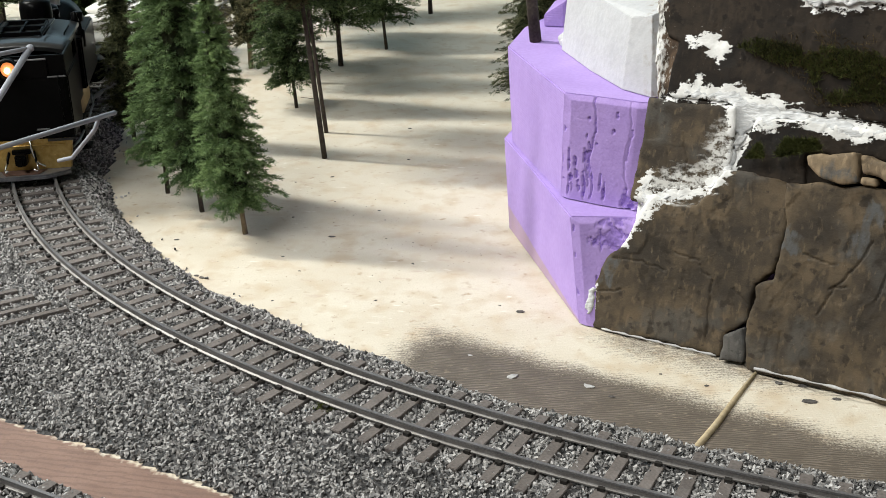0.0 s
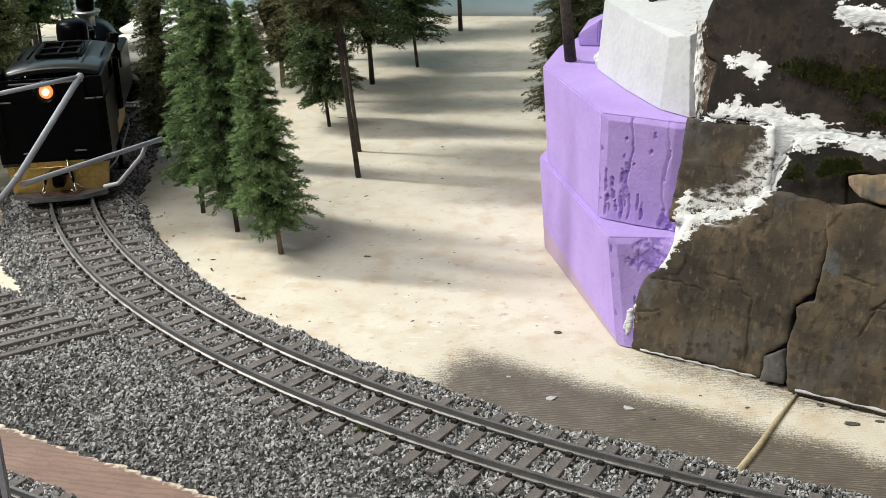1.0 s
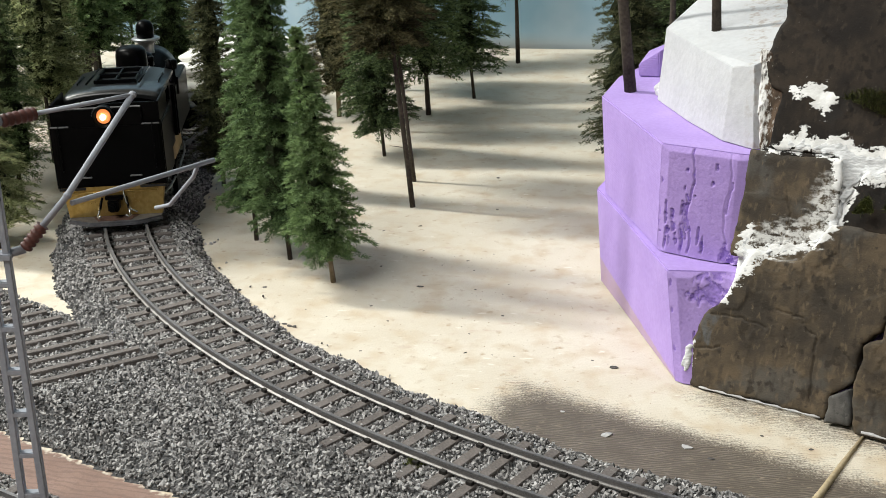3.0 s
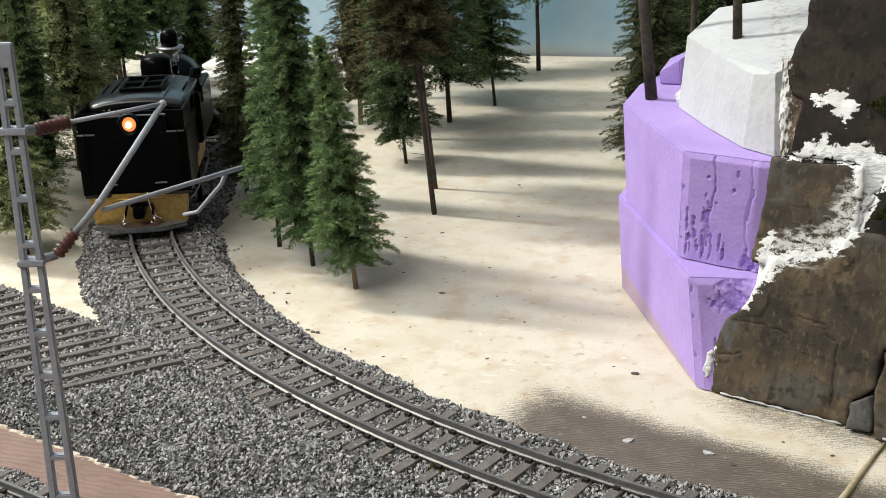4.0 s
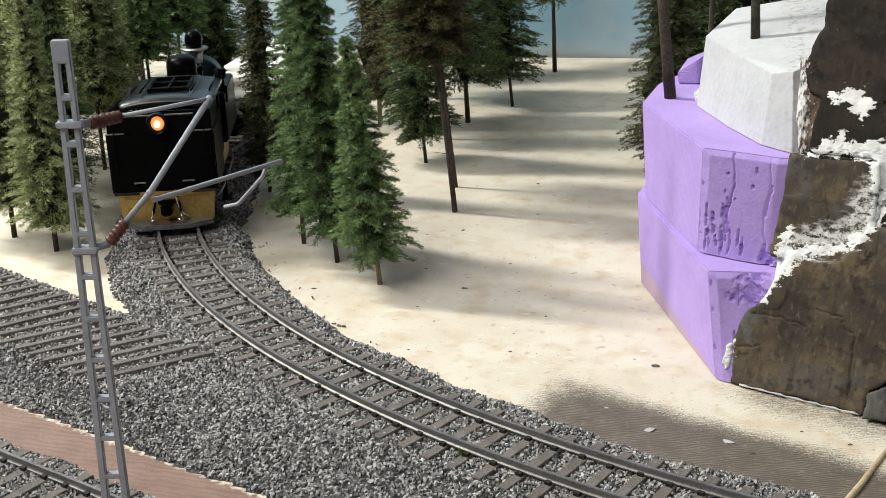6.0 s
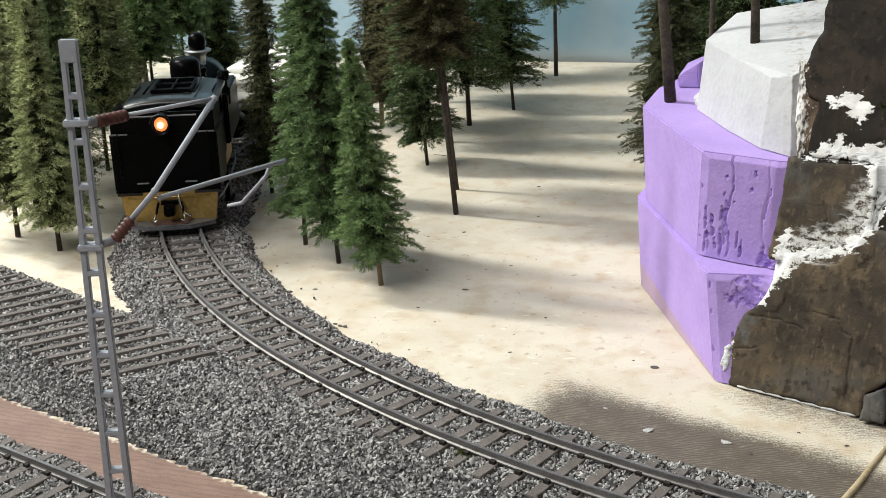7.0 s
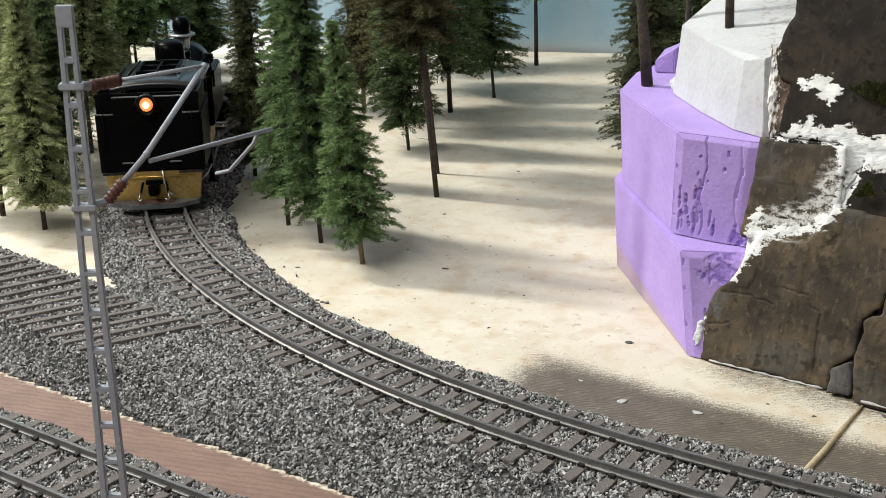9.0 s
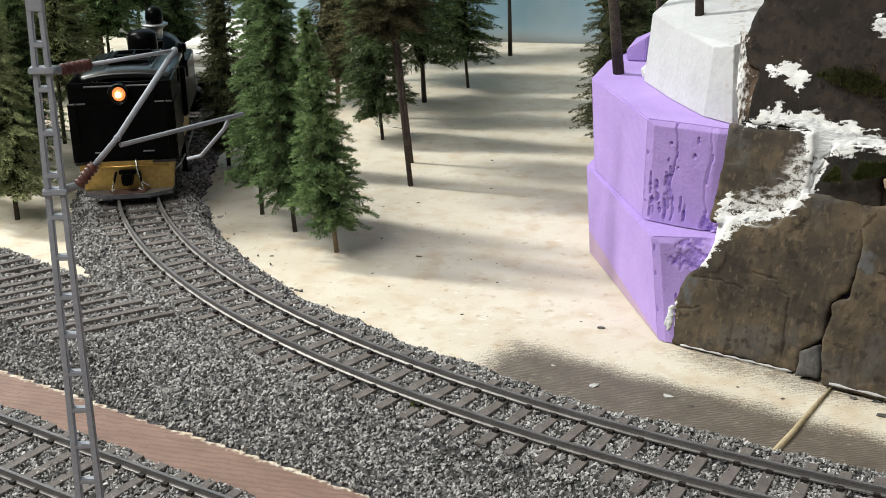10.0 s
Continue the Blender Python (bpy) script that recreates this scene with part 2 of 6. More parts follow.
def lattice(x, y, seed):
    """Gradient noise for arrays of places, one feature to a unit, between about -1 and 1."""
    ix, iy = np.floor(x).astype(np.int64), np.floor(y).astype(np.int64)
    fx, fy = x - ix, y - iy
    wx, wy = fx * fx * fx * (fx * (fx * 6 - 15) + 10), fy * fy * fy * (fy * (fy * 6 - 15) + 10)

    def corner(cx, cy, dx, dy):
        key = (cx * 374761393 + cy * 668265263 + int(seed * 97) * 982451653) & 0x7FFFFFFF
        key = ((key ^ (key >> 13)) * 1274126177) & 0x7FFFFFFF
        angle = (key ^ (key >> 16)) % 6283 / 1000.0
        return np.cos(angle) * dx + np.sin(angle) * dy

    a, b = corner(ix, iy, fx, fy), corner(ix + 1, iy, fx - 1, fy)
    c, d = corner(ix, iy + 1, fx, fy - 1), corner(ix + 1, iy + 1, fx - 1, fy - 1)
    return 1.5 * ((a + (b - a) * wx) * (1 - wy) + (c + (d - c) * wx) * wy)


def fbm(x, y, scale, seed=0.0):
    """Layered noise for arrays of places, between about -1 and 1."""
    x, y = np.asarray(x, dtype=float) * scale / 4 + 31.7 + seed, np.asarray(y, dtype=float) * scale / 4 + 17.3 - seed
    return lattice(x, y, seed) + 0.5 * lattice(2.03 * x, 2.03 * y, seed + 1) + 0.25 * lattice(4.1 * x, 4.1 * y, seed + 2)


# ---- plan: the tracks ----
RAIL_TOP = 0.0132
TIE_TOP = 0.0102


def easement(s):
    """The main track's centre line by its length s: curvature eases from the left to the right."""
    x, y, a = 0.0852, -0.1249, -0.2301
    if s < -0.545:
        x, y, a = easement(-0.545)
        return x + (s + 0.545) * math.cos(a), y + (s + 0.545) * math.sin(a), a
    steps = max(1, int(abs(s) / 0.002))
    ds = s / steps
    for i in range(steps):
        m = (i + 0.5) * ds
        bend = 1.1963 - 4.4835 * min(max(m, -0.48), 0.10)
        a_mid = a + bend * ds / 2
        x, y, a = x + math.cos(a_mid) * ds, y + math.sin(a_mid) * ds, a + bend * ds
    return x, y, a


S_LINE = np.arange(-0.80, 0.251, 0.004)
MAIN = np.array([easement(float(s)) for s in S_LINE])
NEAR_AT, NEAR_WAY, NEAR_GAUGE = (-0.1660, -0.1258), math.radians(-20.6), 0.0210
SIDE_AT, SIDE_WAY = (-0.1867, -0.0399), math.radians(153.5)
BROWN_AT, BROWN_WAY = (-0.1227, -0.0990), math.radians(-20.9)


def along(at, way, x, y):
    """Length along and signed distance (left positive) from a straight line."""
    c, s = math.cos(way), math.sin(way)
    dx, dy = x - at[0], y - at[1]
    return dx * c + dy * s, -dx * s + dy * c


def from_main(x, y):
    """Signed distance from the main centre line (positive on the inside of the curve), and the length there."""
    x, y = np.asarray(x, dtype=float), np.asarray(y, dtype=float)
    best, dist, where = np.full(x.shape, 9.0), np.zeros(x.shape), np.zeros(x.shape)
    for (px, py, a), s in zip(MAIN, S_LINE):
        d = np.hypot(x - px, y - py)
        near = d < best
        side = -math.sin(a) * (x - px) + math.cos(a) * (y - py)
        best, dist, where = np.where(near, d, best), np.where(near, np.sign(side) * d, dist), np.where(near, s, where)
    return dist, where


def bed_height(x, y):
    """Height of the ballast over the board, for arrays of places."""
    wob = 0.0022 * fbm(x, y, 160.0, 3.0) + 0.0012 * fbm(x, y, 700.0, 5.0)
    d1, s1 = from_main(x, y)
    full = 0.0087
    h = full * np.clip((0.0315 - np.abs(d1) + wob) / 0.0095, 0, 1)
    ls, ds = along(SIDE_AT, SIDE_WAY, x, y)
    lb, db = along(BROWN_AT, BROWN_WAY, x, y)
    reach = (ls > -0.075) & (ls < 0.6)
    fade = np.clip((ls + 0.07) / 0.06, 0, 1)
    h = np.maximum(h, np.where(reach, full * np.clip((np.where(ds < 0, 0.0245, 0.030) - np.abs(ds) + wob) / np.where(ds < 0, 0.006, 0.0095), 0, 1) * fade * np.clip((db + 0.35 * wob) / 0.012, 0, 1), 0))
    fill = full * np.clip((db + 0.35 * wob) / 0.026, 0, 1)
    fill = np.where((d1 < 0) & ((ds > -0.024) | (ls < 0)) & (d1 > -0.16), fill, 0)
    h = np.maximum(h, fill)
    ln, dn = along(NEAR_AT, NEAR_WAY, x, y)
    h = np.maximum(h, 0.0040 * np.clip((0.0225 - np.abs(dn) + wob) / 0.005, 0, 1))
    return h


# ---- the room ----
def slab(name, lo, hi, material, label, category, bevel=0.0):
    bm = bmesh.new()
    box(bm, lo[0], hi[0], lo[1], hi[1], lo[2], hi[2], bevel)
    return tagged(part(name, bm, material), label, category, kind="structure")


slab("floor", (-1.6, -1.4, -0.92), (1.6, 0.70, -0.9), M_CARPET, "dark grey floor of the layout room", "floor")
slab("ceiling", (-1.6, -1.4, 1.40), (1.6, 0.70, 1.45), M_CEIL, "plain white ceiling of the layout room", "ceiling")
slab("wall_south", (-1.6, -1.45, -0.9), (1.6, -1.4, 1.4), M_WALL, "plain pale wall of the layout room", "wall")
slab("wall_north", (-1.6, 0.70, -0.9), (1.6, 0.75, 1.4), M_WALL, "plain pale wall of the layout room", "wall")
slab("wall_west", (-1.65, -1.4, -0.9), (-1.6, 0.70, 1.4), M_WALL, "plain pale wall of the layout room", "wall")
slab("wall_east", (1.6, -1.4, -0.9), (1.65, 0.70, 1.4), M_WALL, "plain pale wall of the layout room", "wall")

# painted sky behind the layout
sky = bpy.data.materials.new("painted_sky")
sky.use_nodes = True
nt = sky.node_tree
geo = nt.nodes.new("ShaderNodeNewGeometry")
sep = nt.nodes.new("ShaderNodeSeparateXYZ")
nt.links.new(geo.outputs["Position"], sep.inputs[0])
noise_sky = nt.nodes.new("ShaderNodeTexNoise")
noise_sky.inputs["Scale"].default_value = 7.0
noise_sky.inputs["Detail"].default_value = 5.0
nt.links.new(geo.outputs["Position"], noise_sky.inputs["Vector"])
lift = nt.nodes.new("ShaderNodeMath")
lift.operation = "MULTIPLY_ADD"
lift.inputs[1].default_value = 0.03
nt.links.new(noise_sky.outputs["Fac"], lift.inputs[0])
nt.links.new(sep.outputs["Z"], lift.inputs[2])
ramp = nt.nodes.new("ShaderNodeValToRGB")
ramp.color_ramp.elements[0].position, ramp.color_ramp.elements[0].color = 0.014, (0.42, 0.42, 0.38, 1)
ramp.color_ramp.elements[1].position, ramp.color_ramp.elements[1].color = 0.026, (0.24, 0.40, 0.52, 1)
e = ramp.color_ramp.elements.new(0.30)
e.color = (0.20, 0.37, 0.53, 1)
nt.links.new(lift.outputs[0], ramp.inputs[0])
cloud = nt.nodes.new("ShaderNodeMapRange")
cloud.inputs["From Min"].default_value, cloud.inputs["From Max"].default_value = 0.47, 0.66
cloud.inputs["To Max"].default_value = 0.75
nt.links.new(noise_sky.outputs["Fac"], cloud.inputs["Value"])
puff = nt.nodes.new("ShaderNodeMix")
puff.data_type = "RGBA"
puff.inputs["B"].default_value = (0.58, 0.66, 0.72, 1)
nt.links.new(cloud.outputs["Result"], puff.inputs["Factor"])
nt.links.new(ramp.outputs[0], puff.inputs["A"])
nt.links.new(puff.outputs["Result"], nt.nodes["Principled BSDF"].inputs["Base Color"])
nt.nodes["Principled BSDF"].inputs["Roughness"].default_value = 0.7
slab("backdrop", (-1.58, 0.565, -0.01), (1.58, 0.575, 0.70), sky, "pale blue painted sky board with a cream foot", "backdrop")

# ---- the board: one sheet with cream paint, brown overspray and a red-brown strip ----
xs = np.concatenate([np.arange(-1.6, -0.6, 0.1), np.arange(-0.6, 0.30, 0.004), np.arange(0.30, 1.61, 0.1)])
ys = np.concatenate([np.arange(-0.60, -0.24, 0.03), np.arange(-0.24, 0.20, 0.004), np.arange(0.20, 0.575, 0.015)])
gx, gy = np.meshgrid(xs, ys)
nx, ny = len(xs), len(ys)
idx = np.arange(nx * ny).reshape(ny, nx)
quads = np.stack([idx[:-1, :-1], idx[:-1, 1:], idx[1:, 1:], idx[1:, :-1]], -1).reshape(-1, 4)
gz = 0.0 * gx
ground_mat = bpy.data.materials.new("cream_painted_board")
board = raw("ground", np.stack([gx, gy, gz], -1).reshape(-1, 3), quads, ground_mat)
tagged(board, "cream painted layout board with brown overspray and a red-brown strip", "ground", kind="structure")
# how far inside the sprayed patch, in metres: a lobe near the curve and a band that widens along the track
lobe = 0.0165 - np.hypot((gx + 0.040) / 1.05, gy + 0.030)
band = np.minimum((-0.0295 - 0.435 * gx) - gy, gx + 0.050)
spray = np.maximum(lobe, band)
# dark spatter before the foot of the rock
foot_u, foot_out = (gx - 0.0061) * 0.922 - (gy + 0.0005) * 0.387, -(gx - 0.0061) * 0.387 - (gy + 0.0005) * 0.922
spatter = 0.0012 - 0.5 * np.abs(foot_out - 0.0052) - 0.5 * np.clip(0.012 - foot_u, 0, 1) - 0.5 * np.clip(foot_u - 0.075, 0, 1)
spray = np.maximum(spray, spatter)
lb, db = along(BROWN_AT, BROWN_WAY, gx, gy)
for key, value in (("spray", spray), ("strip", np.where(db > -0.16, -db + 0.0047, db + 0.3233))):
    layer = board.data.attributes.new(key, "FLOAT", "POINT")
    layer.data.foreach_set("value", np.clip(value, -0.2, 0.2).astype(np.float32).ravel())
ground_mat.use_nodes = True
nt = ground_mat.node_tree
geo = nt.nodes.new("ShaderNodeNewGeometry")


def node(kind, **values):
    n = nt.nodes.new(kind)
    for key, value in values.items():
        n.inputs[key].default_value = value
    return n


def join(a, b):
    nt.links.new(a, b)


def arith(op, a, b, c=None):
    n = nt.nodes.new("ShaderNodeMath")
    n.operation = op
    for i, v in enumerate((a, b, c)):
        if v is None:
            continue
        if isinstance(v, (int, float)):
            n.inputs[i].default_value = v
        else:
            join(v, n.inputs[i])
    return n.outputs[0]


def blend(fac, a, b):
    n = nt.nodes.new("ShaderNodeMix")
    n.data_type = "RGBA"
    for key, v in (("Factor", fac), ("A", a), ("B", b)):
        if isinstance(v, tuple):
            n.inputs[key].default_value = (*v, 1)
        else:
            join(v, n.inputs[key])
    return n.outputs["Result"]


def noise_at(scale, detail=4.0, vector=None):
    n = node("ShaderNodeTexNoise", Scale=scale, Detail=detail)
    join(vector or geo.outputs["Position"], n.inputs["Vector"])
    return n.outputs["Fac"]


def rising(value, low, high):
    n = node("ShaderNodeMapRange", **{"From Min": low, "From Max": high})
    join(value, n.inputs["Value"])
    return n.outputs["Result"]


turn = nt.nodes.new("ShaderNodeMapping")
turn.inputs["Rotation"].default_value = (0, 0, radians(1))
turn.inputs["Scale"].default_value = (0.40, 1.0, 1.0)
join(geo.outputs["Position"], turn.inputs["Vector"])
ribs = node("ShaderNodeTexWave", Scale=290.0, Distortion=7.0, Detail=4.0)
ribs.wave_type, ribs.bands_direction = "BANDS", "Y"
join(turn.outputs[0], ribs.inputs["Vector"])
rib = ribs.outputs["Fac"]
streak = noise_at(900.0, 4.0, turn.outputs[0])
cream = blend(rising(noise_at(28.0), 0.35, 0.65), (0.565, 0.508, 0.415), (0.645, 0.600, 0.510))
cream = blend(rising(noise_at(90.0), 0.48, 0.70), cream, (0.53, 0.44, 0.325))
cream = blend(arith("MULTIPLY", rising(noise_at(2300.0, 5.0), 0.40, 0.75), 0.45), cream, (0.49, 0.425, 0.335))
cream = blend(rising(noise_at(210.0, 5.0), 0.62, 0.74), cream, (0.42, 0.33, 0.235))
cream = blend(rising(noise_at(900.0, 2.0), 0.70, 0.74), cream, (0.30, 0.22, 0.15))
scuff = nt.nodes.new("ShaderNodeMapping")
scuff.inputs["Rotation"].default_value = (0, 0, radians(35))
scuff.inputs["Scale"].default_value = (0.35, 1.0, 1.0)
join(geo.outputs["Position"], scuff.inputs["Vector"])
cream = blend(arith("MULTIPLY", rising(noise_at(330.0, 6.0, scuff.outputs[0]), 0.60, 0.68), arith("MULTIPLY", rising(noise_at(45.0), 0.46, 0.60), 0.55)), cream, (0.47, 0.355, 0.29))
cream = blend(arith("MULTIPLY", rising(noise_at(420.0, 6.0, turn.outputs[0]), 0.62, 0.70), arith("MULTIPLY", rising(noise_at(38.0), 0.48, 0.60), 0.6)), cream, (0.78, 0.75, 0.69))
spray_at = nt.nodes.new("ShaderNodeAttribute")
spray_at.attribute_name = "spray"
edge = arith("MULTIPLY_ADD", arith("SUBTRACT", streak, 0.5), 0.012, spray_at.outputs["Fac"])
edge = arith("MULTIPLY_ADD", arith("SUBTRACT", noise_at(1500.0, 3.0), 0.5), 0.017, edge)
edge = arith("MULTIPLY_ADD", arith("SUBTRACT", rib, 0.5), 0.003, edge)
edge = arith("MULTIPLY_ADD", arith("SUBTRACT", noise_at(60.0), 0.5), 0.012, edge)
patch_fac = rising(edge, -0.004, 0.005)
brown = blend(rising(noise_at(120.0), 0.35, 0.65), (0.110, 0.091, 0.073), (0.175, 0.148, 0.122))
brown = blend(rising(rib, 0.15, 0.85), (0.084, 0.068, 0.054), brown)
brown = blend(rising(streak, 0.6, 0.75), brown, (0.26, 0.215, 0.16))
colour = blend(patch_fac, cream, brown)
strip_at = nt.nodes.new("ShaderNodeAttribute")
strip_at.attribute_name = "strip"
red_edge = arith("MULTIPLY_ADD", arith("SUBTRACT", noise_at(500.0), 0.5), 0.006, strip_at.outputs["Fac"])
red = blend(rising(noise_at(70.0), 0.35, 0.65), (0.170, 0.098, 0.073), (0.222, 0.134, 0.103))
dash = noise_at(1500.0, 2.0, turn.outputs[0])
row = nt.nodes.new("ShaderNodeMapping")
row.inputs["Rotation"].default_value = (0, 0, radians(12))
row.inputs["Scale"].default_value = (0.38, 1.0, 1.0)
join(geo.outputs["Position"], row.inputs["Vector"])
ridges = nt.nodes.new("ShaderNodeTexWave")
ridges.bands_direction = "Y"
ridges.inputs["Scale"].default_value = 130.0
ridges.inputs["Distortion"].default_value = 5.0
ridges.inputs["Detail Scale"].default_value = 2.5
join(row.outputs[0], ridges.inputs["Vector"])
red = blend(arith("MULTIPLY", rising(ridges.outputs["Fac"], 0.55, 0.95), 0.45), red, (0.105, 0.060, 0.045))
red = blend(arith("MULTIPLY", rising(dash, 0.58, 0.68), 0.5), red, (0.105, 0.060, 0.045))
colour = blend(rising(red_edge, 0.004, 0.0055), colour, red)
principled = nt.nodes["Principled BSDF"]
join(colour, principled.inputs["Base Color"])
principled.inputs["Roughness"].default_value = 0.62
relief = node("ShaderNodeBump", Strength=0.24, Distance=0.0005)
join(arith("MULTIPLY_ADD", rib, arith("MULTIPLY_ADD", patch_fac, 0.6, 0.12), noise_at(1100.0)), relief.inputs["Height"])
join(relief.outputs["Normal"], principled.inputs["Normal"])

# ---- the foam cliff ----
# cream and brown dust sprayed on the foot of the long side, under a slanting edge
nt = M_FOAM.node_tree
geo = nt.nodes.new("ShaderNodeNewGeometry")
where = nt.nodes.new("ShaderNodeSeparateXYZ")
join(geo.outputs["Position"], where.inputs[0])
over = arith("SUBTRACT", arith("MULTIPLY_ADD", where.outputs["Y"], 0.095, 0.0012), where.outputs["Z"])
over = arith("MULTIPLY_ADD", arith("SUBTRACT", noise_at(400.0), 0.5), 0.0012, over)
dusty = arith("MULTIPLY", rising(over, -0.0002, 0.0006), arith("MULTIPLY_ADD", noise_at(150.0), 0.5, 0.45))
clean = nt.nodes["Principled BSDF"].inputs["Base Color"].links[0].from_socket
join(blend(dusty, clean, (0.42, 0.31, 0.33)), nt.nodes["Principled BSDF"].inputs["Base Color"])
foam = thing("foam_cliff", "stacked purple insulation foam blocks forming a rough cliff", "foam block")
bm = bmesh.new()
prism(bm, [(0.0012, 0.0010), (0.0180, -0.0030), (0.10, -0.025), (0.12, 0.20), (-0.012, 0.20), (-0.0308, 0.0862), (-0.0205, 0.0590)], 0.0, 0.0355,
      [(-0.0030, 0.0108), (0.0165, 0.0120), (0.10, -0.005), (0.12, 0.20), (-0.016, 0.20), (-0.0340, 0.0975), (-0.0230, 0.0680)], bevel=0.0005)
part("lower_block", bm, M_FOAM, foam)
bm = bmesh.new()
prism(bm, [(-0.0072, 0.0300), (0.0060, 0.0235), (0.0165, 0.0195), (0.10, -0.004), (0.12, 0.20), (-0.015, 0.20), (-0.0290, 0.1200), (-0.0300, 0.0905)], 0.0357, 0.0730,
      [(-0.0067, 0.0312), (0.0070, 0.0262), (0.0185, 0.0212), (0.10, 0.010), (0.12, 0.20), (-0.010, 0.185), (-0.0290, 0.1330), (-0.0328, 0.0985)], bevel=0.0005)
part("upper_block", bm, M_FOAM, foam)
bm = bmesh.new()
prism(bm, [(-0.0205, 0.1335), (-0.0125, 0.1330), (-0.0090, 0.1360), (-0.002, 0.165), (-0.0185, 0.170)], 0.0732, 0.0860,
      [(-0.0208, 0.1345, 0.0780), (-0.0125, 0.1340, 0.0835), (-0.0090, 0.1370, 0.0855), (-0.002, 0.165, 0.085), (-0.0185, 0.168, 0.077)], bevel=0.0004)
part("small_block", bm, M_FOAM, foam)
# cut faces: thin torn skins with vertical gouges and cracks


def cut_face(low, top, z0, z1, pits, cracks, seed, torn_at=None):
    """A rough sheet over a sawn side; pits are (across, up, half width, half height, depth) in shares and metres."""
    na, nb = 110, 120
    fa, fb = np.meshgrid(np.linspace(0, 1, na), np.linspace(0, 1, nb))

    def line(pts, f):
        pts = np.array(pts)
        d = np.concatenate([[0], np.cumsum(np.hypot(*np.diff(pts, axis=0).T))])
        return np.interp(f * d[-1], d, pts[:, 0]), np.interp(f * d[-1], d, pts[:, 1])

    (x0, y0), (x1, y1) = line(low, fa), line(top, fa)
    x, y, z = x0 + (x1 - x0) * fb, y0 + (y1 - y0) * fb, z0 + (z1 - z0) * fb
    wide, tall = math.hypot(low[-1][0] - low[0][0], low[-1][1] - low[0][1]), z1 - z0
    wa = fa + 0.012 * fbm(fa * wide, z, 900.0, seed)
    out = 0.0013 + 0.00005 * fbm(fa * wide, z * 0.25, 700.0, seed + 2) + 0.00004 * fbm(fa * wide, z, 2600.0, seed + 3)
    for ca, cb, ha, hb, deep in pits:
        q = ((wa - ca) * wide / ha) ** 2 + ((fb - cb) * tall / hb) ** 2 + 0.9 * fbm(fa * wide, z, 2300.0, seed + 5)
        out = out - deep * np.clip(2.6 * (1.2 - q), 0, 1)
    for ca, slope, lo, hi, deep in cracks:
        d = np.abs(wa - ca - slope * fb + 0.02 * np.sin(fb * 11 + seed) + 0.012 * fbm(fb * 0.04, fb * 0.0, 600.0, seed + ca)) * wide
        out = out - deep * np.clip(1 - d / 0.00035, 0, 1) * ((fb > lo) & (fb < hi))
    if torn_at:
        ca, cb, ra, rb = torn_at
        near = 1.0 - np.hypot((fa - ca) / ra, (fb - cb) / rb)
        ragged = near + 0.55 * fbm(fa * wide, z * 1.4, 650.0, seed + 6) + 0.35 * fbm(fa * wide, z, 2400.0, seed + 8)
        out = out - 0.0013 * np.clip(ragged * 2.2, 0, 1) * (0.75 + 0.5 * fbm(fa * wide, z, 1700.0, seed + 9))
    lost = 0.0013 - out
    edge = np.minimum(np.clip(fa * wide / 0.0030, 0, 1), np.clip((1 - fb) * tall / 0.0016, 0, 1))
    out = np.maximum(out - 0.0012 * (1 - edge), 0.00010 + 0.0 * out)
    way = np.array((low[-1][1] - low[0][1], -(low[-1][0] - low[0][0]), 0.0))
    way /= np.linalg.norm(way)
    P = np.stack([x, y, z], -1) + out[..., None] * way
    k = np.arange(na * nb).reshape(nb, na)
    faces = np.stack([k[:-1, :-1], k[:-1, 1:], k[1:, 1:], k[1:, :-1]], -1).reshape(-1, 4)
    ob = raw("cut_face", P.reshape(-1, 3), faces, M_FOAM_SAWN, foam, True, "torn and gouged cut side of the purple foam")
    # torn pits take a darker purple that also paints in their shade
    ob.data.materials.append(M_FOAM_PIT)
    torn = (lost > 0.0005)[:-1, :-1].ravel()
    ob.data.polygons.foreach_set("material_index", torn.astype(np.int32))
    return ob


r7 = random.Random(7)
upper_pits = [(r7.uniform(0.06, 0.50), r7.uniform(0.10, 0.50), r7.uniform(0.00022, 0.0005), r7.uniform(0.0012, 0.0042), r7.uniform(0.0007, 0.0013)) for k in range(19)]
upper_pits += [(r7.uniform(0.0, 0.025), r7.uniform(0.05, 0.95), 0.0003, r7.uniform(0.0002, 0.0016), 0.0013) for k in range(7)]
upper_pits += [(r7.uniform(0.25, 0.62), r7.uniform(0.55, 0.95), 0.0004, r7.uniform(0.0006, 0.0014), 0.0008) for k in range(5)]
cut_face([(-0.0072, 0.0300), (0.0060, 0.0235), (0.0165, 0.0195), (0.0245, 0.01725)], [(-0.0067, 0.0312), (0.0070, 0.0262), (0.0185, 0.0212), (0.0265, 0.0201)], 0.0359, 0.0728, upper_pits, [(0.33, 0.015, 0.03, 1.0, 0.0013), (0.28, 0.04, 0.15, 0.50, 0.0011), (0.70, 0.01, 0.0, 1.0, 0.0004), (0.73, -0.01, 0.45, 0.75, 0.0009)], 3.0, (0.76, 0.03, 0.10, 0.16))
lower_pits = [(0.5, 0.6, 0.0005, 0.0024, 0.0010), (0.3, 0.45, 0.0003, 0.0012, 0.0006), (0.02, 0.3, 0.0004, 0.0012, 0.0013), (0.02, 0.65, 0.0004, 0.0009, 0.0013), (0.03, 0.9, 0.0004, 0.0014, 0.0013)]
